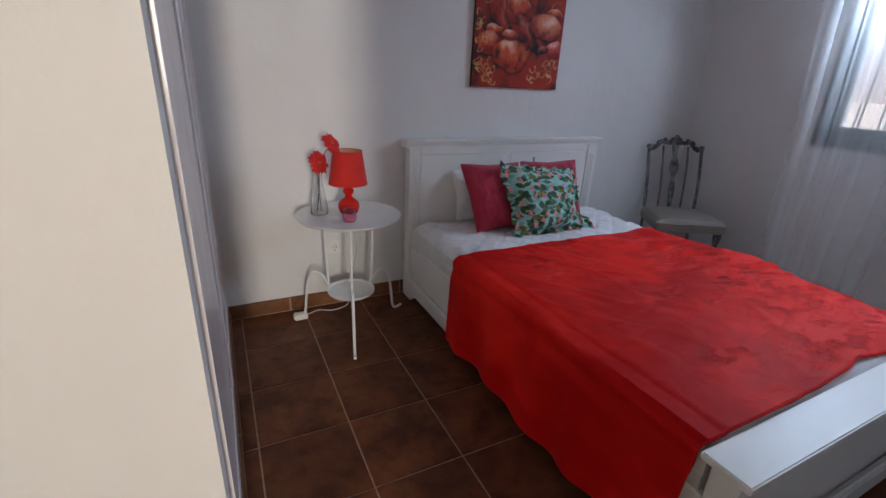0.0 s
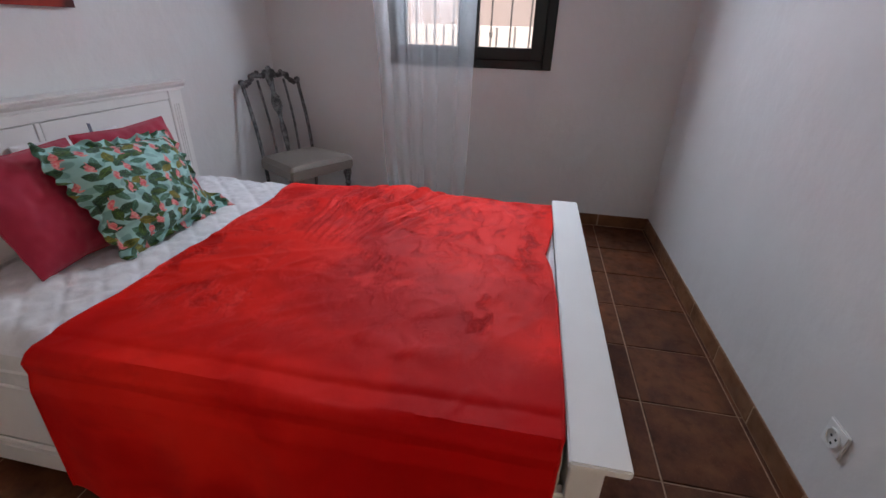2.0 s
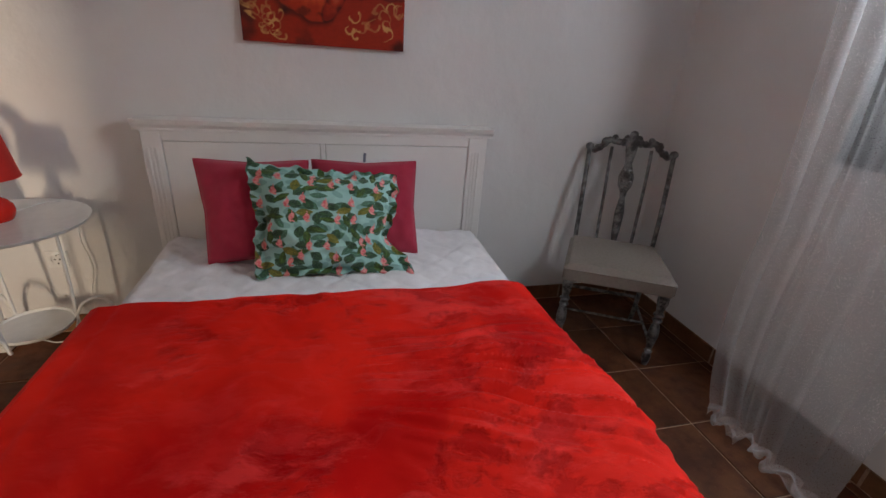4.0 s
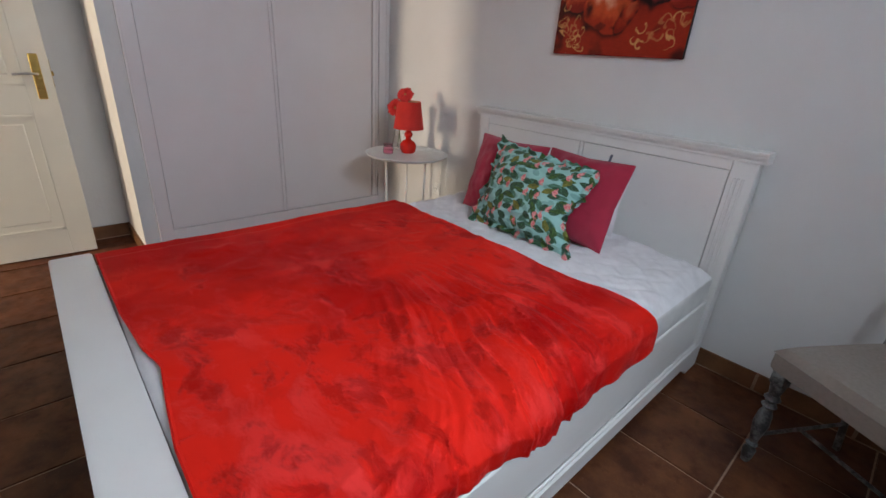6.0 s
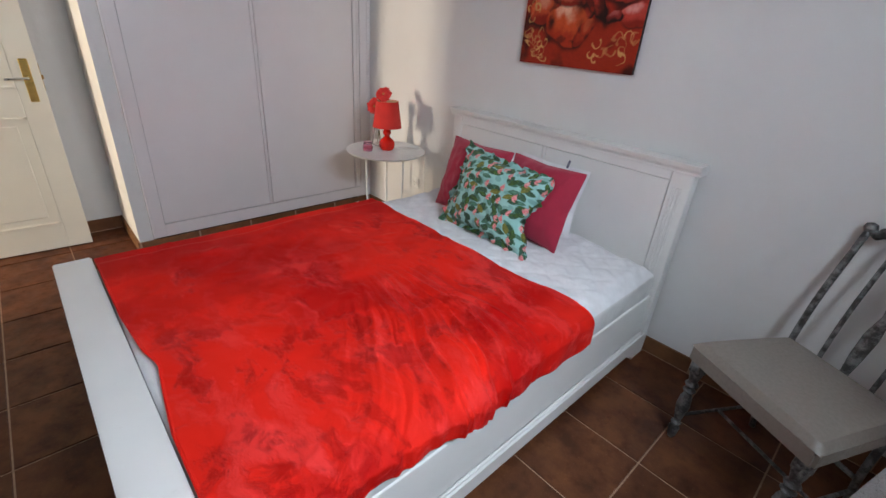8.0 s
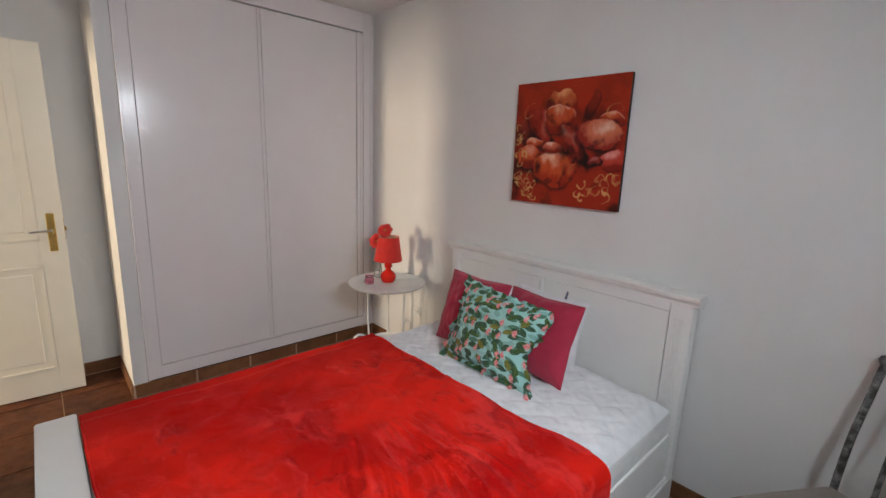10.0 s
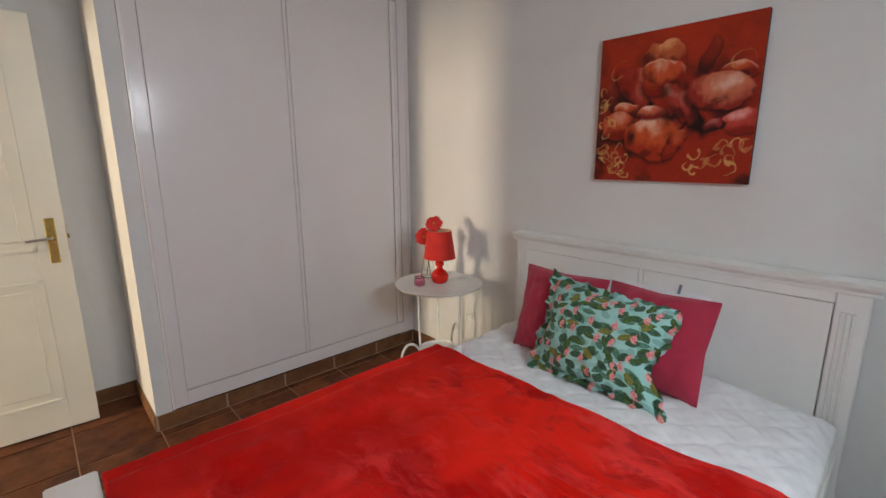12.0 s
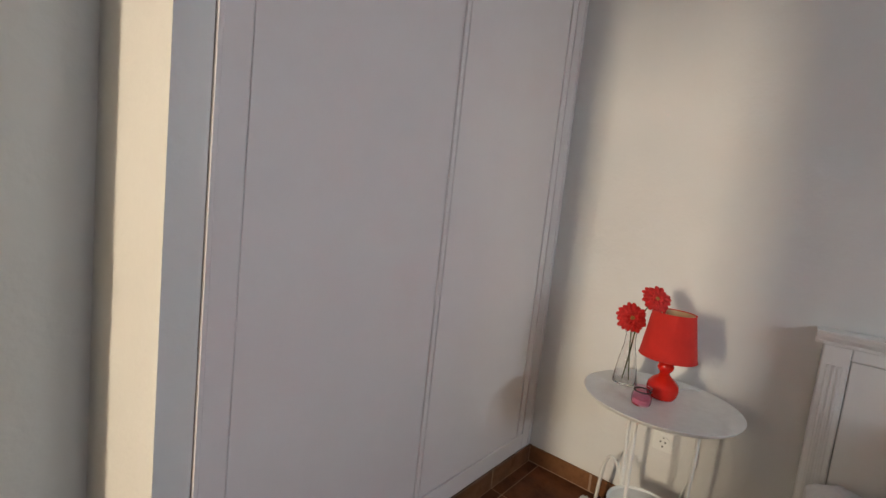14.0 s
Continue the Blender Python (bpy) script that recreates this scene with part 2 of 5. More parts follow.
def painted_flowers(count):
    """Red blooms and gold scrolls on deep red: colours on a square of count x count places."""
    u, v = np.meshgrid(np.linspace(0, 1, count), np.linspace(0, 1, count))
    store = np.random.RandomState(12)

    def cloud(fx, fy, layers=4):
        total, weight = np.zeros_like(u), 0.0
        for k in range(layers):
            nx, ny = int(fx * 2 ** k) + 2, int(fy * 2 ** k) + 2
            grid = store.rand(ny + 1, nx + 1)
            x, y = u * (nx - 0.001), v * (ny - 0.001)
            i, j = x.astype(int), y.astype(int)
            a, b = x - i, y - j
            a, b = a * a * (3 - 2 * a), b * b * (3 - 2 * b)
            total += 0.55 ** k * ((grid[j, i] * (1 - a) + grid[j, i + 1] * a) * (1 - b) + (grid[j + 1, i] * (1 - a) + grid[j + 1, i + 1] * a) * b)
            weight += 0.55 ** k
        return total / weight

    def ease(x, lo, hi):
        x = np.clip((x - lo) / (hi - lo), 0, 1)
        return x * x * (3 - 2 * x)

    def blend(colour, other, fac):
        return colour + (np.array(other) - colour) * fac[..., None]

    wx, wy = u + 0.10 * (cloud(5, 5) - 0.5), v + 0.10 * (cloud(5, 5) - 0.5)
    brush, spots = cloud(14, 7), cloud(9, 9)
    tone = blend(np.ones(u.shape + (3,)) * np.array((0.07, 0.004, 0.002)), (0.34, 0.018, 0.005), ease(cloud(4, 4), 0.35, 0.6))
    tone = blend(tone, (0.42, 0.028, 0.006), 0.7 * ease(v, 0.55, 0.95))
    dark, pale, gold = (0.014, 0.002, 0.002), (0.70, 0.33, 0.22), (0.60, 0.32, 0.11)
    orange, red = (0.58, 0.075, 0.018), (0.24, 0.010, 0.004)

    def petal(x, y, rx, ry, turn, lit=pale, middle=orange, deep=red, hy=0.6, hx=-0.1, strength=1.0):
        nonlocal tone
        c, q = math.cos(radians(turn)), math.sin(radians(turn))
        a, b = ((wx - x) * c + (wy - y) * q) / rx, (-(wx - x) * q + (wy - y) * c) / ry
        far = np.hypot(a, b)
        shade = np.hypot(a - hx, b - hy) + 0.9 * (brush - 0.5)
        tone = blend(tone, dark, 0.75 * strength * (1 - ease(far, 0.95, 1.30)) * ease(-b, -0.2, 0.8))
        body = blend(np.ones_like(tone) * np.array(lit), middle, ease(shade, 0.05, 0.60))
        body = blend(body, deep, ease(shade, 0.60, 1.25))
        body = blend(body, dark, 0.6 * ease(spots, 0.56, 0.68) * ease(shade, 0.5, 1.0))
        rim = np.exp(-((far - 0.93) / 0.05) ** 2) * ease(b, 0.1, 0.8) * ease(brush, 0.35, 0.55)
        body = blend(body, (0.80, 0.50, 0.38), 0.7 * rim * (lit is pale))
        tone = tone + (body - tone) * (strength * (1 - ease(far, 0.93, 1.02)))[..., None]

    dim = (0.30, 0.030, 0.014)
    petal(0.71, 0.81, 0.055, 0.12, -12, dim, (0.16, 0.012, 0.006), dark, strength=0.7)
    petal(0.14, 0.58, 0.09, 0.13, 20, dim, (0.18, 0.012, 0.006), dark, strength=0.8)
    petal(0.27, 0.66, 0.15, 0.09, -48, (0.50, 0.10, 0.07), (0.36, 0.025, 0.012), red)
    petal(0.33, 0.55, 0.06, 0.14, 30, (0.45, 0.07, 0.04), (0.32, 0.02, 0.01), dark)
    petal(0.45, 0.83, 0.155, 0.105, -14, (0.74, 0.33, 0.15), (0.52, 0.10, 0.03), red, hy=0.9)
    petal(0.44, 0.70, 0.150, 0.135, -6)
    petal(0.22, 0.49, 0.10, 0.055, 10, hy=0.8)
    petal(0.17, 0.38, 0.130, 0.105, 5, (0.66, 0.24, 0.16))
    petal(0.56, 0.42, 0.060, 0.160, -28, (0.50, 0.10, 0.07), (0.34, 0.022, 0.012), dark)
    petal(0.55, 0.52, 0.055, 0.125, 22, (0.62, 0.24, 0.18), (0.40, 0.035, 0.02), red)
    petal(0.64, 0.44, 0.055, 0.150, 28, (0.52, 0.11, 0.08), (0.34, 0.022, 0.012), dark)
    petal(0.88, 0.68, 0.110, 0.060, -10, hy=0.9)
    petal(0.78, 0.575, 0.200, 0.120, -10, (0.78, 0.46, 0.36), (0.62, 0.16, 0.08), (0.30, 0.018, 0.010), hy=0.45, hx=0.25)
    petal(0.92, 0.37, 0.110, 0.085, 18, (0.76, 0.34, 0.30), (0.55, 0.05, 0.03), red)
    petal(0.78, 0.36, 0.070, 0.035, 25, (0.40, 0.10, 0.09), (0.25, 0.02, 0.015), dark)
    petal(0.40, 0.30, 0.190, 0.150, -4, (0.80, 0.42, 0.30), (0.62, 0.085, 0.018), (0.40, 0.026, 0.006))
    petal(0.39, 0.46, 0.110, 0.040, -8, (0.80, 0.46, 0.36), (0.58, 0.12, 0.06), red, hy=0.7)
    petal(0.56, 0.27, 0.060, 0.100, -30, (0.55, 0.09, 0.03), (0.42, 0.03, 0.008), red)
    for x, y, rx, ry in ((0.50, 0.58, 0.035, 0.05), (0.49, 0.43, 0.03, 0.05), (0.68, 0.33, 0.08, 0.035), (0.27, 0.28, 0.03, 0.05), (0.26, 0.17, 0.04, 0.03), (0.60, 0.60, 0.02, 0.04)):
        tone = blend(tone, dark, 0.85 * np.exp(-((wx - x) / rx) ** 2 - ((wy - y) / ry) ** 2))
    # gold scrolls: short spirals in the lower corners and along one edge
    curls = [(0.88, 0.73, 0.085, 0.2), (0.16, 0.74, 0.09, 1.4)]
    curls += [(store.uniform(0.03, 0.24), store.uniform(0.03, 0.24), store.uniform(0.022, 0.045), store.uniform(0, 6.28)) for _ in range(17)]
    curls += [(store.uniform(0.66, 0.97), store.uniform(0.04, 0.27), store.uniform(0.030, 0.055), store.uniform(0, 6.28)) for _ in range(13)]
    curls += [(store.uniform(0.02, 0.12), store.uniform(0.30, 0.64), store.uniform(0.022, 0.040), store.uniform(0, 6.28)) for _ in range(13)]
    for x, y, r, start in curls:
        near = np.full(u.shape, 9.0)
        for k in range(26):
            angle, reach = start + 4.2 * k / 25, r * (1 - 0.55 * k / 25)
            near = np.minimum(near, np.hypot(wx - x - reach * math.cos(angle), wy - y - reach * math.sin(angle)) / (0.5 + k / 25))
        tone = blend(tone, gold, (1 - ease(near, 0.004, 0.0075)) * (0.35 + 0.65 * ease(brush, 0.4, 0.6)) * (0.6 if r > 0.06 else 1.0))
    return np.clip(tone, 0, 1)


def clear_glass(name, colour=(1, 1, 1), rough=0.02):
    n = Nodes(name)
    return n.done(colour, rough, Transmission_Weight=1.0, IOR=1.45)


def sheer():
    n = Nodes("sheer_white_voile")
    at = n.coords()
    weave = n.noise(at, 300, 2)
    out = n.tree.nodes["Material Output"]
    clear = n.add("BsdfTransparent")
    haze = n.add("BsdfTranslucent")
    haze.inputs[0].default_value = (0.90, 0.92, 0.95, 1)
    n.done(n.mix(n.span(n.noise(at, 5, 3), 0.3, 0.7), (0.86, 0.86, 0.87), (0.82, 0.83, 0.84)), 0.8)
    body, veil = n.add("MixShader"), n.add("MixShader")
    body.inputs[0].default_value = 0.6
    n.tree.links.new(n.bsdf.outputs[0], body.inputs[1])
    n.tree.links.new(haze.outputs[0], body.inputs[2])
    n.put(veil.inputs[0], n.span(weave, 0.3, 0.7, 0.26, 0.33))
    n.tree.links.new(clear.outputs[0], veil.inputs[1])
    n.tree.links.new(body.outputs[0], veil.inputs[2])
    n.tree.links.new(veil.outputs[0], out.inputs[0])
    return n.mat


WALL = plaster("white_plaster", (0.73, 0.72, 0.705), 0.5)
CEIL = plaster("white_ceiling_plaster", (0.80, 0.79, 0.77), 0.2)
TILE = tile_clay("dark_glazed_clay", (0.068, 0.020, 0.009), (0.195, 0.066, 0.026))
SKIRT = tile_clay("brown_glazed_clay", (0.145, 0.058, 0.026), (0.26, 0.115, 0.052))
GROUT = plain("sandy_grout", (0.42, 0.27, 0.19), 0.9, 0, 0.35, 60, 0.5)
LACQUER = plain("white_lacquered_wood", (0.79, 0.735, 0.725), 0.20, 0, 0.04, 2.3, 0.02)
BED_WHITE = painted_wood("white_painted_pine", (0.84, 0.83, 0.80), 0.40, (1, 0.06, 1))
HEAD_WHITE = painted_wood("white_painted_headboard_pine", (0.84, 0.83, 0.80), 0.40, (0.06, 1, 1))
DOOR_WHITE = plain("cream_painted_door", (0.84, 0.80, 0.68), 0.34, 0, 0.05, 3, 0.04)
GROOVE = plain("joint_paint", (0.48, 0.46, 0.42), 0.7)
METAL_WHITE = plain("white_enamelled_metal", (0.78, 0.78, 0.76), 0.35, 0, 0.06)
STEEL = plain("brushed_steel", (0.55, 0.53, 0.50), 0.3, 1.0, 0.1)
BRASS = plain("polished_brass", (0.80, 0.55, 0.18), 0.22, 1.0, 0.25, 30)
BLACK_FRAME = painted_wood("black_green_painted_window_wood", (0.009, 0.014, 0.012), 0.48)
IRON = plain("grey_painted_iron", (0.10, 0.105, 0.11), 0.5)
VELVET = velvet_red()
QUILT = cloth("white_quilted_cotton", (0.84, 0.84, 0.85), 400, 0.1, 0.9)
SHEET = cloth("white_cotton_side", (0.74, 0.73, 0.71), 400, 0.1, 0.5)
RED_CLOTH = cloth("crimson_cotton", (0.42, 0.014, 0.045), 700, 0.2, 0.25)
WHITE_CLOTH = cloth("white_pillow_cotton", (0.80, 0.79, 0.79), 500, 0.1, 0.6)
PRINT = tropical_print()
CANVAS = painted_canvas()
CANVAS_EDGE = plain("dark_canvas_edge", (0.016, 0.008, 0.008), 0.7)
SILVERED = silvered_wood()
LEATHER = plain("beige_grey_leather", (0.26, 0.22, 0.19), 0.42, 0, 0.12, 90, 0.25)
RED_GLASS = plain("glossy_red_glaze", (0.62, 0.012, 0.006), 0.10, 0, 0.05)
RED_SHADE = cloth("red_lampshade_fabric", (0.62, 0.02, 0.012), 700, 0.05, 0.1)
SHADE_IN = plain("pale_lampshade_lining", (0.62, 0.42, 0.25), 0.8)
CLEAR = clear_glass("clear_glass")
PINK = clear_glass("pink_glass", (1.0, 0.62, 0.74), 0.05)
PETAL = plain("red_silk_petal", (0.62, 0.012, 0.010), 0.7, 0, 0.3, 80)
POLLEN = plain("brown_flower_centre", (0.42, 0.20, 0.06), 0.8, 0, 0.5, 300, 0.6)
STEM = plain("green_wire_stem", (0.10, 0.13, 0.04), 0.6)
PLASTIC = plain("white_plastic", (0.78, 0.78, 0.76), 0.35, 0, 0.04)
DARK = plain("dark_plastic", (0.02, 0.02, 0.02), 0.5)
VOILE = sheer()
RENDER_WALL = plaster("pale_rosy_render", (0.40, 0.37, 0.37))
PARAPET = plaster("white_terrace_render", (0.82, 0.81, 0.79))
PAVING = plain("pale_terrace_paving", (0.42, 0.36, 0.30), 0.8, 0, 0.25, 4)


# ---- mesh helpers ----
def link_mesh(name, bm, material, parent=None, label="", smooth=False):
    data = bpy.data.meshes.new(name)
    bm.normal_update()
    bm.to_mesh(data)
    bm.free()
    if smooth:
        data.shade_smooth()
        data.set_sharp_from_angle(angle=radians(38))
    for m in (material if isinstance(material, (list, tuple)) else (material,)):
        data.materials.append(m)
    ob = new(name, data)
    if parent is not None:
        ob.parent = parent
    return tagged(ob, label)


part = link_mesh


def thing(name, label, category, place=(0, 0, 0), turn=0.0, group=""):
    ob = new(name)
    ob.empty_display_size = 0.05
    ob.matrix_world = pose(*place, 0, 0, turn)
    return tagged(ob, label, category, group)


def structure(name, bm, material, label="", smooth=False):
    return tagged(link_mesh(name, bm, material, None, label, smooth), kind="structure")


def box(lo, hi, bevel=0.0, bm=None, segments=1):
    own = bm is None or bevel > 0
    b = bmesh.new() if own else bm
    made = bmesh.ops.create_cube(b, size=1.0)["verts"]
    size = [h - l for l, h in zip(lo, hi)]
    mid = [(h + l) / 2 for l, h in zip(lo, hi)]
    for v in made:
        v.co = Vector([c * s + m for c, s, m in zip(v.co, size, mid)])
    if bevel > 0:
        bmesh.ops.bevel(b, geom=list(b.edges), offset=min(bevel, min(size) * 0.45), segments=segments, affect="EDGES")
    if own and bm is not None:
        join(bm, b)
        return bm
    return b


def join(bm, other, m=None):
    """Adds other's mesh to bm and frees it."""
    data = bpy.data.meshes.new("temporary")
    if m is not None:
        other.transform(m)
    other.to_mesh(data)
    other.free()
    bm.from_mesh(data)
    bpy.data.meshes.remove(data)
    return bm


def boxes(items, bevel=0.0):
    bm = bmesh.new()
    for lo, hi in items:
        box(lo, hi, bevel, bm)
    return bm


def lathe(profile, sides=24, centre=(0, 0, 0), closed=True):
    bm = bmesh.new()
    rings = []
    for r, z in profile:
        rings.append([bm.verts.new((centre[0] + r * math.cos(2 * math.pi * i / sides), centre[1] + r * math.sin(2 * math.pi * i / sides), centre[2] + z)) for i in range(sides)])
    for a, b in zip(rings, rings[1:]):
        for i in range(sides):
            j = (i + 1) % sides
            bm.faces.new((a[i], a[j], b[j], b[i]))
    if closed:
        bm.faces.new(list(reversed(rings[0])))
        bm.faces.new(rings[-1])
    return bm


def tube(points, radius, sides=10, bm=None, radii=None):
    """A round rod along points, carried without twist."""
    bm = bm or bmesh.new()
    pts = [Vector(p) for p in points]
    rings, up = [], None
    for i, p in enumerate(pts):
        way = (pts[min(i + 1, len(pts) - 1)] - pts[max(i - 1, 0)]).normalized()
        if up is None:
            up = way.orthogonal().normalized()
        up = (up - way * up.dot(way)).normalized()
        side = way.cross(up)
        r = radii[i] if radii else radius
        rings.append([bm.verts.new(p + (up * math.cos(2 * math.pi * k / sides) + side * math.sin(2 * math.pi * k / sides)) * r) for k in range(sides)])
    for a, b in zip(rings, rings[1:]):
        for k in range(sides):
            j = (k + 1) % sides
            bm.faces.new((a[k], a[j], b[j], b[k]))
    bm.faces.new(list(reversed(rings[0])))
    bm.faces.new(rings[-1])
    return bm


def curve(points, steps=8):
    """A smooth line through the points (Catmull-Rom)."""
    p = [Vector(q) for q in points]
    p = [p[0] * 2 - p[1], *p, p[-1] * 2 - p[-2]]
    out = []
    for i in range(1, len(p) - 2):
        for k in range(steps):
            t = k / steps
            a, b, c, d = p[i - 1], p[i], p[i + 1], p[i + 2]
            out.append(0.5 * (2 * b + (c - a) * t + (2 * a - 5 * b + 4 * c - d) * t * t + (3 * b - a - 3 * c + d) * t ** 3))
    out.append(p[-2])
    return out


def prism(outline, lo, hi, axis="y"):
    """A flat outline (pairs) pushed from lo to hi along an axis."""
    bm = bmesh.new()
    put = {"y": lambda a, b, c: (a, c, b), "x": lambda a, b, c: (c, a, b), "z": lambda a, b, c: (a, b, c)}[axis]
    near = [bm.verts.new(put(a, b, lo)) for a, b in outline]
    far = [bm.verts.new(put(a, b, hi)) for a, b in outline]
    bm.faces.new(near)
    bm.faces.new(list(reversed(far)))
    for i in range(len(outline)):
        j = (i + 1) % len(outline)
        bm.faces.new((near[j], near[i], far[i], far[j]))
    bmesh.ops.recalc_face_normals(bm, faces=bm.faces)
    return bm


def sheet(nx, ny, where, wrap_uv=True):
    """A grid surface; where(u, v) gives its points for u, v in 0..1."""
    bm = bmesh.new()
    uv = bm.loops.layers.uv.new("UVMap")
    rows = [[bm.verts.new(where(i / nx, j / ny)) for i in range(nx + 1)] for j in range(ny + 1)]
    for j in range(ny):
        for i in range(nx):
            f = bm.faces.new((rows[j][i], rows[j][i + 1], rows[j + 1][i + 1], rows[j + 1][i]))
            for loop, (a, b) in zip(f.loops, ((i, j), (i + 1, j), (i + 1, j + 1), (i, j + 1))):
                loop[uv].uv = (a / nx, b / ny)
    return bm


# ---- room shell ----
EAST, WEST, NORTH, SOUTH, TOP = 3.46, -0.53, 2.60, -0.11, 2.50
RETURN_Y = 0.908
DOOR_W, DOOR_E, DOOR_H = -0.42, 0.34, 2.03
WIN_S, WIN_N, WIN_LO, WIN_HI = 0.72, 1.69, 1.04, 2.12

structure("wall_north", box((WEST - 0.2, NORTH, -0.1), (EAST + 0.24, NORTH + 0.2, TOP + 0.1)), WALL)
structure("wall_west", box((WEST - 0.2, SOUTH - 0.1, -0.1), (WEST, NORTH, TOP + 0.1)), WALL)
structure("wall_east", boxes([
    ((EAST, SOUTH - 0.1, -0.1), (EAST + 0.24, WIN_S, TOP + 0.1)),
    ((EAST, WIN_N, -0.1), (EAST + 0.24, NORTH, TOP + 0.1)),
    ((EAST, WIN_S, -0.1), (EAST + 0.24, WIN_N, WIN_LO)),
    ((EAST, WIN_S, WIN_HI), (EAST + 0.24, WIN_N, TOP + 0.1))]), WALL)
structure("wall_south", boxes([
    ((DOOR_E, SOUTH - 0.1, -0.1), (EAST, SOUTH, TOP + 0.1)),
    ((WEST, SOUTH - 0.1, -0.1), (DOOR_W, SOUTH, TOP + 0.1)),
    ((DOOR_W, SOUTH - 0.1, DOOR_H), (DOOR_E, SOUTH, TOP + 0.1))]), WALL)
structure("wall_return", box((WEST, RETURN_Y, -0.1), (-0.004, RETURN_Y + 0.074, TOP)), WALL)
structure("ceiling", box((WEST - 0.2, SOUTH - 0.1, TOP), (EAST + 0.24, NORTH + 0.2, TOP + 0.15)), CEIL)

# the hall beyond the doorway
HS, HW, HE = -4.7, -1.5, 1.7
structure("wall_hall", boxes([
    ((HW - 0.1, HS - 0.1, -0.1), (HW, SOUTH - 0.1, TOP)), ((HE, HS - 0.1, -0.1), (HE + 0.1, SOUTH - 0.1, TOP)),
    ((HW, HS - 0.1, -0.1), (HE, HS, TOP)), ((HW, SOUTH - 0.2, -0.1), (WEST - 0.2, SOUTH - 0.1, TOP)),
    ]), WALL)
structure("ceiling_hall", box((HW - 0.1, HS - 0.1, TOP), (HE + 0.1, SOUTH - 0.1, TOP + 0.15)), CEIL)

# door lining and casing
structure("door_frame", boxes([
    ((DOOR_W, SOUTH - 0.11, 0), (DOOR_W + 0.03, SOUTH + 0.012, DOOR_H)),
    ((DOOR_E - 0.03, SOUTH - 0.11, 0), (DOOR_E, SOUTH + 0.012, DOOR_H)),
    ((DOOR_W, SOUTH - 0.11, DOOR_H - 0.03), (DOOR_E, SOUTH + 0.012, DOOR_H + 0.002))], 0.003), DOOR_WHITE, "cream-painted wooden door lining")
structure("trim_door", boxes([
    ((DOOR_W - 0.07, SOUTH + 0.001, 0), (DOOR_W + 0.004, SOUTH + 0.016, DOOR_H + 0.07)),
    ((DOOR_E - 0.004, SOUTH + 0.001, 0), (DOOR_E + 0.07, SOUTH + 0.016, DOOR_H + 0.07)),
    ((DOOR_W - 0.07, SOUTH + 0.001, DOOR_H), (DOOR_E + 0.07, SOUTH + 0.016, DOOR_H + 0.07))], 0.004), DOOR_WHITE, "cream-painted door casing")


# ---- outdoors, seen through the window ----
structure("ground", box((EAST + 0.24, -60, -0.35), (90, 60, -0.15)), PAVING, "pale paving outside the window")
structure("terrace_parapet", boxes([((5.3, -8, -0.15), (5.5, 12, 1.27))], 0.01), PARAPET, "white rendered parapet in full sun")
structure("facade_opposite", boxes([((11, -14, -0.15), (11.4, -0.6, 6.2)), ((11, 4.9, -0.15), (11.4, 20, 5.2)), ((11.2, -0.6, -0.15), (11.4, 4.9, 3.1)),
                                    ((10.9, -14, 6.2), (11.6, -0.6, 6.35))], 0.02), RENDER_WALL, "pale rosy grey rendered house wall opposite")


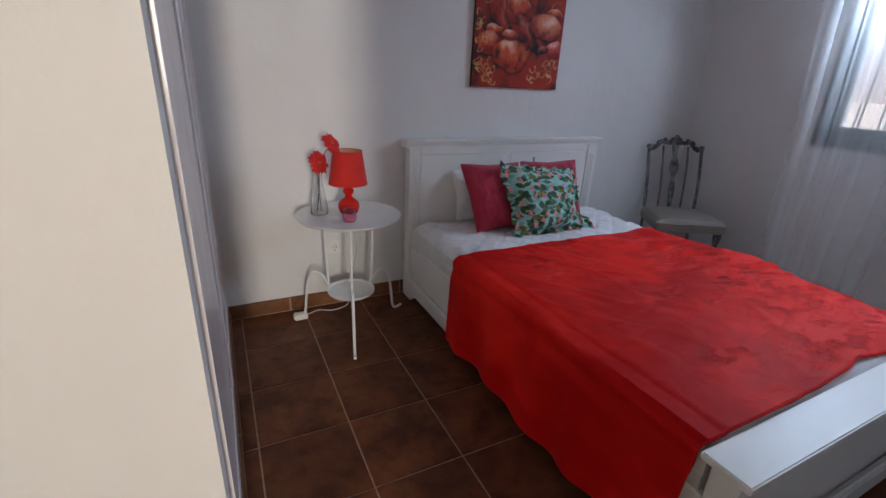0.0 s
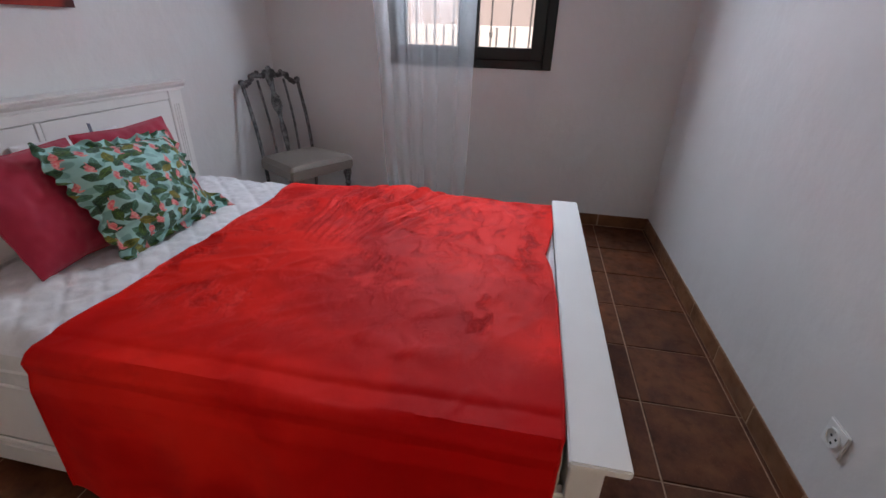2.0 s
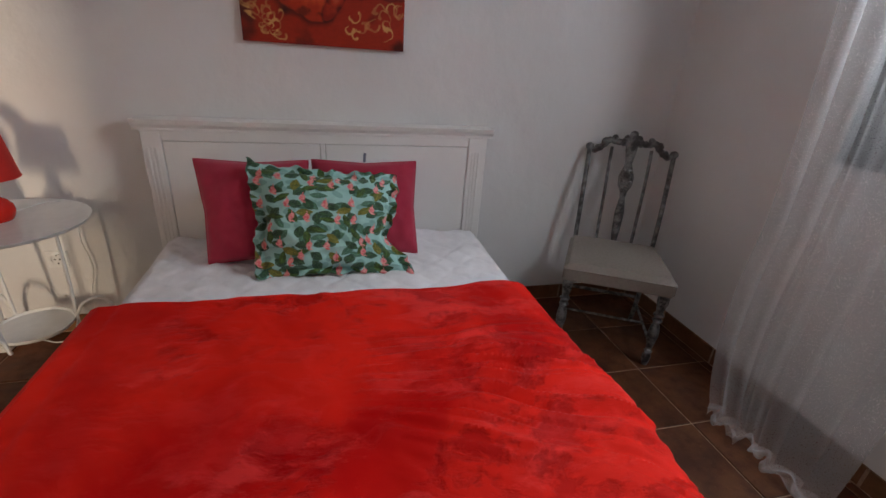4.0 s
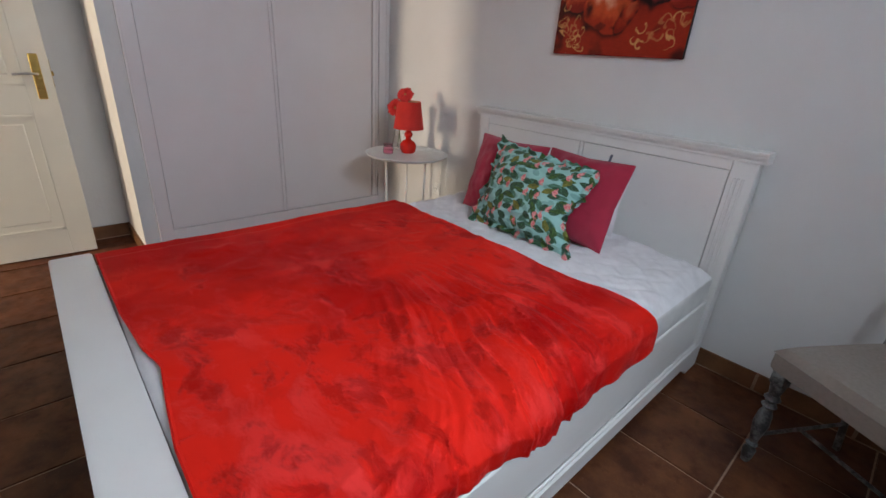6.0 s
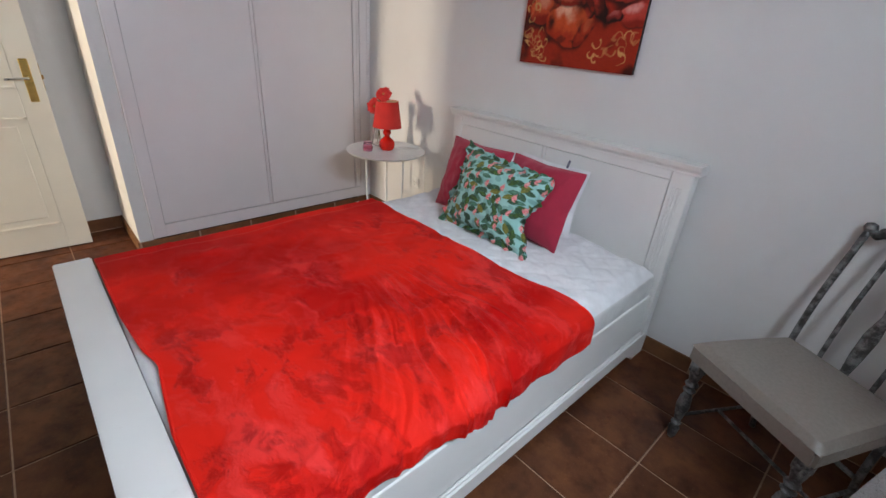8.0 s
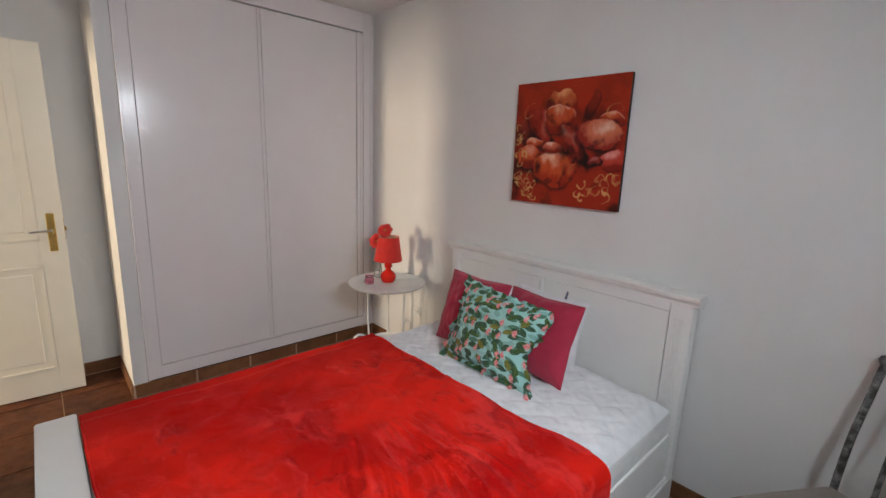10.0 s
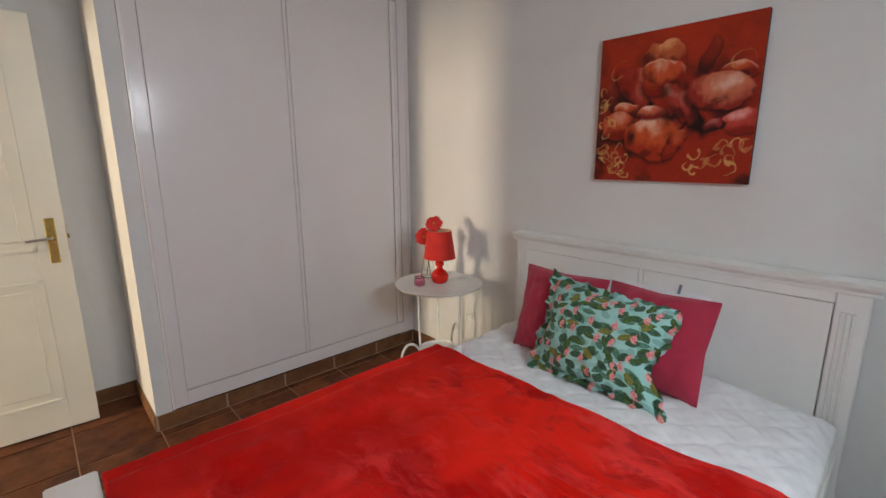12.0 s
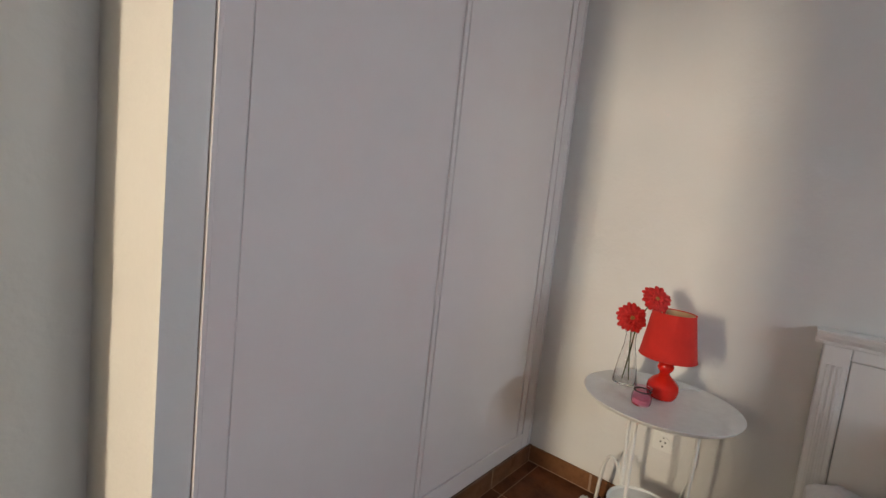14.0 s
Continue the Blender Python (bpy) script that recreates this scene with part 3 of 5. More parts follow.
# ---- window ----
def build_window():
    frame = structure("window_1", boxes([
        ((EAST - 0.012, WIN_S - 0.04, WIN_LO - 0.03), (EAST + 0.05, WIN_S + 0.02, WIN_HI + 0.03)),
        ((EAST - 0.012, WIN_N - 0.02, WIN_LO - 0.03), (EAST + 0.05, WIN_N + 0.04, WIN_HI + 0.03)),
        ((EAST - 0.012, WIN_S + 0.02, WIN_LO - 0.03), (EAST + 0.05, WIN_N - 0.02, WIN_LO + 0.025)),
        ((EAST - 0.012, WIN_S + 0.02, WIN_HI - 0.025), (EAST + 0.05, WIN_N - 0.02, WIN_HI + 0.03))], 0.004), BLACK_FRAME, "black-painted wooden casement window")
    part("frame_stop", boxes([
        ((EAST + 0.024, WIN_S + 0.018, WIN_LO + 0.02), (EAST + 0.045, WIN_S + 0.050, WIN_HI - 0.02)),
        ((EAST + 0.024, WIN_N - 0.050, WIN_LO + 0.02), (EAST + 0.045, WIN_N - 0.018, WIN_HI - 0.02)),
        ((EAST + 0.024, WIN_S + 0.050, WIN_LO + 0.02), (EAST + 0.045, WIN_N - 0.050, WIN_LO + 0.050)),
        ((EAST + 0.024, WIN_S + 0.050, WIN_HI - 0.050), (EAST + 0.045, WIN_N - 0.050, WIN_HI - 0.02)),
        ((EAST + 0.024, (WIN_S + WIN_N) / 2 - 0.030, WIN_LO + 0.050), (EAST + 0.045, (WIN_S + WIN_N) / 2 + 0.030, WIN_HI - 0.050))]), BLACK_FRAME, frame)
    mid = (WIN_S + WIN_N) / 2
    for a, b in ((WIN_S + 0.0205, mid - 0.0005), (mid + 0.0005, WIN_N - 0.0205)):
        lo, hi = WIN_LO + 0.0255, WIN_HI - 0.0255
        s = 0.075
        x0, x1 = EAST - 0.028, EAST + 0.022
        sash = part("window_sash", boxes([
            ((x0, a, lo), (x1, a + s, hi)), ((x0, b - s + 0.02, lo), (x1, b, hi)),
            ((x0, a + s, lo), (x1, b - s + 0.02, lo + 0.07)), ((x0, a + s, hi - 0.07), (x1, b - s + 0.02, hi))], 0.002), BLACK_FRAME, frame)
        pane = part("pane", box((EAST - 0.006, a + s - 0.005, lo + 0.065), (EAST - 0.001, b - s + 0.025, hi - 0.065)), CLEAR, sash)
        pane.visible_shadow = False
    part("window_handle", join(box((EAST - 0.042, mid - 0.032, 1.52), (EAST - 0.028, mid - 0.012, 1.66), 0.003),
                               tube(curve([(EAST - 0.035, mid - 0.022, 1.60), (EAST - 0.07, mid - 0.022, 1.60), (EAST - 0.075, mid - 0.022, 1.52)]), 0.007)), BRASS, frame)


build_window()


def build_grille():
    g = thing("porch_grille", "plain grey iron porch bars outside the window", "grille", (5.0, 1.046, -0.15))
    for k in range(-4, 9):
        part("bar", tube([(0, 0.18 * k, 0.0), (0, 0.18 * k, 1.3), (0, 0.18 * k, 2.6)], 0.0085, 8), IRON, g)
        if k % 3 == 1:
            part("collar", lathe([(0.009, -0.030), (0.017, -0.012), (0.013, 0.0), (0.017, 0.012), (0.009, 0.030)], 12), IRON, g).location = (0, 0.18 * k, 1.345)
    for z in (0.06, 2.56):
        part("rail", box((-0.006, -0.76, z), (0.014, 1.48, z + 0.018), 0.002), IRON, g)


build_grille()


# ---- wardrobe ----
def build_wardrobe():
    w = thing("built_in_wardrobe", "white lacquered built-in wardrobe with two tall closed doors", "wardrobe", (0, RETURN_Y + 0.076, 0))
    y = lambda v: v - RETURN_Y - 0.076
    x0 = -0.03
    part("frame", boxes([
        ((x0, 0.0, 0.088), (0.0, y(1.058), TOP - 0.002)),
        ((x0, y(2.508), 0.088), (0.0, y(2.598), TOP - 0.002)),
        ((x0, y(1.058), 0.088), (0.0, y(2.508), 0.168)),
        ((x0, y(1.058), 2.364), (0.0, y(2.508), TOP - 0.002))], 0.002), LACQUER, w)
    part("corner_trim", box((-0.002, 0.0, 0.088), (0.006, 0.012, TOP - 0.002), 0.0015), LACQUER, w)
    part("corner_trim", box((-0.002, y(2.566), 0.088), (0.004, y(2.572), TOP - 0.002), 0.0015), LACQUER, w)
    for a, b in ((1.0600, 1.7525), (1.7555, 2.4475)):
        door = part("door", box((-0.026, y(a), 0.173), (-0.003, y(b), 2.354), 0.002), LACQUER, w)
        inner = b if a < 1.5 else a
        edge = -1 if a < 1.5 else 1
        lo, hi = sorted((y(inner), y(inner) + edge * 0.020))
        part("edge_strip", box((-0.004, lo, 0.174), (0.006, hi, 2.353), 0.003), LACQUER, door)
    part("filler", boxes([((-0.026, y(2.4515), 0.173), (0.002, y(2.480), 2.357)), ((-0.026, y(2.4845), 0.173), (-0.004, y(2.505), 2.357))], 0.002), LACQUER, w)
    part("back_panel", box((-0.036, y(1.0), 0.10), (-0.031, y(2.55), 2.42)), GROOVE, w)
    return w


build_wardrobe()


# ---- room door, open ----
def build_door():
    """Hinged at the lining, the leaf stands open along x."""
    hinge, free = Vector((-0.402, -0.095, 0)), Vector((-0.362, 0.703, 0))
    width = (free - hinge).length
    turn = math.degrees(math.atan2(free.y - hinge.y, free.x - hinge.x))
    d = thing("door_1", "cream-painted panelled door with brass handle, standing open", "door", hinge, turn)
    tagged(d, kind="structure")
    lo, hi = 0.008, 2.01
    panels = [(0.115, width - 0.115, 0.16, 0.80), (0.115, width - 0.115, 0.94, 1.86)]
    core = boxes([((0, -0.014, lo), (width, 0.014, hi))])
    part("leaf", core, DOOR_WHITE, d)
    frame = boxes([((0, -0.019, lo), (0.115, 0.019, hi)), ((width - 0.115, -0.019, lo), (width, 0.019, hi)),
                   ((0.115, -0.019, lo), (width - 0.115, 0.019, 0.16)), ((0.115, -0.019, 0.80), (width - 0.115, 0.019, 0.94)),
                   ((0.115, -0.019, 1.86), (width - 0.115, 0.019, hi))], 0.0015)
    part("leaf_frame", frame, DOOR_WHITE, d)
    for a, b, c, e in panels:
        bm = bmesh.new()
        for side in (-1, 1):
            for lo2, hi2 in (((a, c), (a + 0.022, e)), ((b - 0.022, c), (b, e)), ((a, c), (b, c + 0.022)), ((a, e - 0.022), (b, e))):
                y0, y1 = sorted((side * 0.012, side * 0.026))
                box((lo2[0], y0, lo2[1]), (hi2[0], y1, hi2[1]), 0.006, bm, 2)
        part("panel_moulding", bm, DOOR_WHITE, d)
        part("raised_panel", boxes([((a + 0.05, -0.018, c + 0.05), (b - 0.05, 0.018, e - 0.05))], 0.005), DOOR_WHITE, d)
    h = part("door_handle", boxes([((width - 0.075, s * 0.0225 - 0.0035, 0.875), (width - 0.037, s * 0.0225 + 0.0035, 1.095)) for s in (-1, 1)], 0.004), BRASS, d)
    for s in (-1, 1):
        lever = tube(curve([(width - 0.056, s * 0.02, 1.00), (width - 0.056, s * 0.062, 1.00), (width - 0.085, s * 0.068, 1.002), (width - 0.150, s * 0.064, 0.996)]), 0.0055, 10)
        part("lever", lever, STEEL, h)
        part("keyhole_rose", lathe([(0.0001, -0.002), (0.011, -0.002), (0.011, 0.002), (0.0001, 0.002)], 14), BRASS, h).matrix_local = pose(width - 0.056, s * 0.027, 0.915, 90)
    part("latch", boxes([((width - 0.001, -0.010, 0.93), (width + 0.002, 0.010, 1.07)), ((width, -0.006, 0.99), (width + 0.010, 0.006, 1.012))], 0.001), BRASS, d)
    for z in (0.25, 1.75):
        part("hinge", tube([(-0.004, 0.017, z - 0.045), (-0.004, 0.017, z + 0.045)], 0.007, 10), BRASS, d)


build_door()


# ---- bed ----
BX0, BX1, BY0, BY1 = 1.035, 2.425, 0.535, 2.53


def bracket_side(y0, y1, z0, z1, foot, rise):
    """Outline of a plinth with bracket feet: an arch cut out between them."""
    arch = [(y1 - foot, z0), (y1 - foot - 0.015, z0 + rise * 0.45), (y1 - foot - 0.045, z0 + rise * 0.62), (y1 - foot - 0.075, z0 + rise)]
    other = [(y0 + foot + 0.075, z0 + rise), (y0 + foot + 0.045, z0 + rise * 0.62), (y0 + foot + 0.015, z0 + rise * 0.45), (y0 + foot, z0)]
    return [(y0, z0), (y0, z1), (y1, z1), (y1, z0), *arch, *other]


def build_bed():
    b = thing("double_bed", "white painted wooden double bed with panelled headboard", "bed", ((BX0 + BX1) / 2, 1.53, 0))
    cx, cy = (BX0 + BX1) / 2, 1.53
    X = lambda v: v - cx
    Y = lambda v: v - cy
    # headboard
    head = part("headboard", boxes([((X(BX0 + 0.09), Y(2.535), 0.30), (X(BX1 - 0.09), Y(2.565), 0.87))]), HEAD_WHITE, b)
    part("post", box((X(BX0 - 0.015), Y(2.520), 0.0), (X(BX0 + 0.056), Y(2.585), 0.925), 0.004), BED_WHITE, head)
    part("post", box((X(BX1 - 0.074), Y(2.520), 0.0), (X(BX1 + 0.015), Y(2.585), 0.925), 0.004), BED_WHITE, head)
    for x in (BX0 + 0.020, BX1 - 0.036):
        part("fluting", boxes([((X(x + d - 0.005), Y(2.516), 0.36), (X(x + d + 0.005), Y(2.521), 0.86)) for d in (-0.015, 0.0, 0.015)], 0.003), BED_WHITE, head)
    part("top_rail", box((X(BX0 + 0.057), Y(2.522), 0.884), (X(BX1 - 0.075), Y(2.58), 0.925), 0.003), HEAD_WHITE, head)
    part("centre_stile", box((X(1.693), Y(2.5225), 0.34), (X(1.711), Y(2.536), 0.883), 0.002), BED_WHITE, head)
    for lo, hi in ((BX0 + 0.057, 1.692), (1.712, BX1 - 0.075)):
        part("inset_panel", boxes([((X(lo + 0.0025), Y(2.5235), 0.33), (X(hi - 0.0025), Y(2.536), 0.8815))], 0.0015), HEAD_WHITE, head)
        part("panel_groove", boxes([((X(lo), Y(2.5335), 0.32), (X(hi), Y(2.5352), 0.884))]), GROOVE, head)
    cap = [(2.50, 0.960), (2.50, 0.968), (2.592, 0.968), (2.592, 0.925), (2.518, 0.925), (2.518, 0.935), (2.512, 0.942), (2.507, 0.950), (2.507, 0.958)]
    part("cap_rail", prism([(Y(a), z) for a, z in cap], X(0.998), X(2.462), "x"), HEAD_WHITE, head)
    # side rails with moulded plinths and bracket feet
    for side, x in ((-1, BX0), (1, BX1)):
        inner = x - side * 0.028
        a, c = sorted((X(x), X(inner)))
        rail = part("side_rail", box((a, Y(0.60), 0.13), (c, Y(2.52), 0.345), 0.004), BED_WHITE, b)
        a, c = sorted((X(x + side * 0.018), X(x - side * 0.012)))
        part("plinth", prism(bracket_side(Y(0.532), Y(2.582), 0.0, 0.118, 0.115, 0.052), a, c, "x"), BED_WHITE, rail)
        a, c = sorted((X(x + side * 0.011), X(x)))
        part("plinth_moulding", boxes([((a, Y(0.536), 0.118), (c, Y(2.575), 0.136))], 0.005), BED_WHITE, rail)
    # footboard
    foot = part("footboard", box((X(BX0 + 0.10), Y(0.556), 0.10), (X(BX1 - 0.10), Y(0.584), 0.455), 0.002), HEAD_WHITE, b)
    for x0, x1 in ((BX0 - 0.002, BX0 + 0.088), (BX1 - 0.088, BX1 + 0.002)):
        part("post", box((X(x0), Y(0.54), 0.0), (X(x1), Y(0.612), 0.477), 0.004), BED_WHITE, foot)
    part("plinth", prism(bracket_side(X(BX0 - 0.018), X(BX1 + 0.018), 0.0, 0.118, 0.115, 0.052), Y(0.522), Y(0.552), "y"), HEAD_WHITE, foot)
    part("plinth_moulding", boxes([((X(BX0 - 0.012), Y(0.529), 0.118), (X(BX1 + 0.012), Y(0.54), 0.136))], 0.005), HEAD_WHITE, foot)
    part("top_rail", box((X(BX0 + 0.088), Y(0.545), 0.40), (X(BX1 - 0.088), Y(0.60), 0.477), 0.003), HEAD_WHITE, foot)
    part("cap_rail", box((X(0.992), Y(0.506), 0.478), (X(2.476), Y(0.624), 0.500), 0.004, None, 2), HEAD_WHITE, foot)
    return b


build_bed()


def mattress_top(x, y):
    """Height of the mattress, softly uneven and rounded at its edges."""
    edge = min(x - 1.045, 2.415 - x, 2.50 - y, (y - 0.627) * 2 + 0.03)
    drop = 0.045 * (1 - min(1, max(0, edge) / 0.07)) ** 2
    return 0.497 + 0.012 * noise.noise(Vector((x * 2.2, y * 2.2, 1.3))) - drop


def build_mattress():
    m = thing("mattress", "white mattress in a quilted cotton cover on the bed", "mattress", (1.73, 1.57, 0.30))

    def top(u, v):
        x, y = 1.045 + 1.37 * u, 0.627 + 1.873 * v
        z = mattress_top(x, y)
        base = z
        if y > 1.5:
            a, b = (x + y) * 2 * math.pi / 0.135, (x - y) * 2 * math.pi / 0.135
            z += 0.0055 * min(1, abs(math.sin(a / 2)) * 2.0) * min(1, abs(math.sin(b / 2)) * 2.0)
            z += 0.009 * noise.noise(Vector((x * 11, y * 11, 0.7))) + 0.004 * noise.noise(Vector((x * 31, y * 31, 0.7)))
            z += 0.016 * max(0, (y - 2.1) / 0.4) * (1 - min(1, 3 * abs(noise.noise(Vector((x * 6, y * 9, 3.3)))))) 
        inward = min(1.0, max(0.0, min(x - 1.045, 2.415 - x, 2.50 - y)) / 0.05)
        z = base + (z - base) * inward
        return (x - 1.73, y - 1.57, z - 0.30)
    part("quilted_top", sheet(190, 230, top), QUILT, m, smooth=True)
    bm = bmesh.new()
    loop = []
    for k in range(160):
        t = k / 160 * 4
        s, w = int(t), t - int(t)
        c = [(1.045, 0.627), (2.415, 0.627), (2.415, 2.50), (1.045, 2.50)]
        a, b = c[s], c[(s + 1) % 4]
        loop.append((a[0] + (b[0] - a[0]) * w, a[1] + (b[1] - a[1]) * w))
    rings = []
    for level, out in ((mattress_top(1.045, 1.6) + 0.004, 0.0), (0.435, 0.008), (0.40, 0.004), (0.395, 0.009), (0.36, 0.006), (0.31, 0.0)):
        ring = []
        for x, y in loop:
            dx, dy = x - 1.73, y - 1.57
            bulge = out * (0.6 + 0.8 * noise.noise(Vector((x * 6, y * 6, level * 9))))
            px = x + (math.copysign(bulge, dx) if abs(abs(dx) - 0.685) < 0.01 else 0)
            py = y + (math.copysign(bulge, dy) if dy > 0.92 else 0)
            zz = level if level < 0.44 else mattress_top(x, y) + 0.0005
            ring.append(bm.verts.new((px - 1.73, py - 1.57, zz - 0.30)))
        rings.append(ring)
    for a, b in zip(rings, rings[1:]):
        for k in range(160):
            j = (k + 1) % 160
            bm.faces.new((a[j], a[k], b[k], b[j]))
    bm.faces.new(rings[-1])
    bmesh.ops.recalc_face_normals(bm, faces=bm.faces)
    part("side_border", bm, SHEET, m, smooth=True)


build_mattress()


def build_blanket():
    """One cloth thrown across: down the near-wardrobe side to the floor, over the far side to the rail."""
    place = (1.73, 1.25, 0.5)
    t = thing("plush_throw_blanket", "bright red creased velvet throw draped over the bed", "blanket", place)
    west_len, top_len, east_len = 0.44, 1.39, 0.145

    def fan(x, y):
        # folds that spread from one pulled spot towards the far edge
        dx, dy = x - 1.12, y - 1.56
        away, turn = math.hypot(dx, dy), math.atan2(dy, dx)
        turn += 0.30 * (away - 0.9) ** 2 + 0.025 * noise.noise(Vector((x * 5, y * 5, 1.7)))
        near = min(1, max(0, (away - 0.62) / 0.35)) * math.exp(-((turn + 0.19) / 0.22) ** 4) * (1 if dx > 0 else 0)
        ridge = 1 - min(1, 2.2 * abs(noise.noise(Vector((turn * 21, away * 1.1, 7.0)))))
        fine = 1 - min(1, 2.2 * abs(noise.noise(Vector((turn * 44, away * 2.2, 2.0)))))
        return near * (0.020 * ridge ** 1.4 + 0.007 * fine) * 1.5

    def where(u, v):
        # head edge and foot edge run unevenly
        s = u * (west_len + top_len + east_len)
        across = min(1, max(0, (s - west_len) / top_len))
        head = float(np.interp(across, (0, 0.25, 0.5, 0.7, 0.85, 1), (1.905, 1.888, 1.884, 1.880, 1.905, 1.93))) + 0.006 * math.sin(across * 23)
        foot = float(np.interp(across, (0, 0.1, 0.35, 0.50, 0.57, 0.66, 0.76, 1), (0.634, 0.632, 0.634, 0.648, 0.668, 0.650, 0.634, 0.632)))
        if s < west_len:
            foot = 0.640 + 0.02 * (1 - s / west_len)
            head += 0.02 * (1 - s / west_len)
        y = foot + (head - foot) * v
        n1 = noise.noise(Vector((s * 3.0, y * 3.0, 4.1)))
        n2 = noise.noise(Vector((s * 8.0, y * 8.0, 9.2)))
        if s < west_len:
            d = west_len - s
            hem = 0.055 + 0.012 * math.sin(y * 9) + 0.012 * n1
            zmax = 0.487
            frac = d / west_len
            z = zmax - (zmax - hem) * frac
            fold = 0.012 * math.sin(y * 24 + 1.3 * n1) * frac + 0.010 * n1 * frac
            x = 1.022 - 0.022 * min(1, frac * 5) - 0.012 * frac + fold
            if frac < 0.08:
                k = frac / 0.08
                z = 0.497 - 0.028 * k * k
                x = 1.035 - 0.03 * math.sin(k * math.pi / 2)
        elif s < west_len + top_len:
            x = 1.035 + (s - west_len)
            z = mattress_top(min(2.37, max(1.09, x)), max(0.72, y)) + 0.012 + 0.006 * n1
            crease = max(0, noise.noise(Vector((x * 7 + 1.7 * n1, y * 4.5 + 2.2 * n2, 2.0))))
            z += 0.009 * crease ** 1.5 + 0.003 * n2
            z += fan(x, y)
            q = x + 0.5 * y + 0.04 * n1
            ridge2 = 1 - min(1, 3.5 * abs(noise.noise(Vector((q * 5, y * 2.2, 3.0)))))
            z += 0.004 * ridge2 ** 2 * max(0, noise.noise(Vector((x * 1.7, y * 1.7, 5.5))) + 0.25)
            e = x - 2.37
            if e > 0:
                z -= 0.020 * (e / 0.055) ** 2
        else:
            d = s - west_len - top_len
            frac = d / east_len
            hem = float(np.interp(y, (0.6, 0.95, 1.3, 1.6, 1.93), (0.416, 0.426, 0.394, 0.374, 0.358))) + 0.006 * math.sin(y * 17) + 0.005 * n1
            z = 0.482 - (0.482 - hem) * frac
            x = 2.425 + 0.016 * min(1, frac * 4) + 0.005 * frac * math.sin(y * 31 + 2 * n1) + 0.002 * frac + fan(2.425, y) * (1 - 0.3 * frac)
        if y < 0.70:
            z = max(z, 0.0)
        return (x - place[0], y - place[1], z - place[2])
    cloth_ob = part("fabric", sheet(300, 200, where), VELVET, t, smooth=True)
    thick = cloth_ob.modifiers.new("thickness", "SOLIDIFY")
    thick.thickness, thick.offset = 0.006, 0.0
    for v in (0.0, 1.0):
        part("hem", tube([where(k / 120, v) for k in range(121)], 0.0055, 6), VELVET, t, smooth=True)


build_blanket()


# ---- pillows ----
def cushion(name, label, material, width, height, fat, place, spin=(0, 0, 0), flange=0.0, seed=0.0, res=44, seam=True, form=None):
    """A stuffed cushion standing on its lower edge; its face looks to -y."""
    t = thing(name, label, "cushion")
    t.matrix_world = pose(*place, *spin)
    grow = 1 + 2 * flange / width

    def face(side):
        def where(u, v):
            a, b = (2 * u - 1) * grow, (2 * v - 1) * grow
            ca, cb = max(-1, min(1, a)), max(-1, min(1, b))
            puff = max(0, (1 - abs(ca) ** 2.6) * (1 - abs(cb) ** 2.6)) ** 0.55
            pinch = 1 - 0.07 * (1 - abs(ca)) * abs(cb) ** 3
            pinch2 = 1 - 0.07 * (1 - abs(cb)) * abs(ca) ** 3
            out = max(abs(a), abs(b)) - 1
            ruff = 0
            if flange and out > 0:
                k = out / (grow - 1)
                ruff = 0.013 * k * math.sin((a - b) * 9 + 7 * noise.noise(Vector((a * 2.6, b * 2.6, seed))))
            lump = 0.010 * noise.noise(Vector((a * 2.1, b * 2.1, seed))) + 0.005 * noise.noise(Vector((a * 6, b * 6, seed + 3)))
            y = side * (fat * puff + 0.0015) + lump * (0.4 + puff) + ruff
            px, pz = a * width / 2 * pinch2, height / 2 * (1 + b * pinch)
            if form:
                px, y, pz = form(a, b, px, y, pz, side)
            return (px, y, pz)
        return where
    bm = sheet(res, res, face(-1))
    back = sheet(res, res, face(1))
    bmesh.ops.reverse_faces(back, faces=back.faces)
    join(bm, back)
    bmesh.ops.remove_doubles(bm, verts=bm.verts, dist=0.0005)
    part("cover", bm, material, t, smooth=True)
    if seam:
        f = face(0)
        rim = [(k / 30, 0) for k in range(30)] + [(1, k / 30) for k in range(30)] + [(1 - k / 30, 1) for k in range(30)] + [(0, 1 - k / 30) for k in range(31)]
        part("seam", tube([f(u, v) for u, v in rim], 0.0032, 6), material, t, smooth=True)
    return t


def slack(a, b, x, y, z, side):
    """The ruffled cushion sags: waist on one side, a tail at its foot, rumpled lower edge."""
    if a > 0:
        x -= 0.030 * a * math.exp(-((b + 0.30) / 0.28) ** 2)
        x += 0.036 * a ** 2 * max(0, -b - 0.55) / 0.5
    x += 0.012 * min(0, a) * b
    z -= 0.016 * a * (0.5 + 0.5 * b)
    rumple = 1 - min(1, 2.6 * abs(noise.noise(Vector((a * 1.6 + b * 0.8, b * 3.4 - a * 0.9, 5.5)))))
    y += side * 0.016 * rumple ** 1.5 * (0.25 + 0.75 * max(0, -b)) * (side < 0) - 0.012 * math.sin(a * 9 + b * 2) * max(0, -b - 0.6)
    x += 0.012 * noise.noise(Vector((b * 6, a * 2, 8.1))) * max(0, abs(a) - 0.85) / 0.25
    z += 0.014 * noise.noise(Vector((a * 6, b * 2, 3.1))) * max(0, abs(b) - 0.85) / 0.25
    return x, y, z


def tapered(a, b, x, y, z, side):
    return x + 0.038 * (1 - b) * 0.5 * max(0, -a), y, z


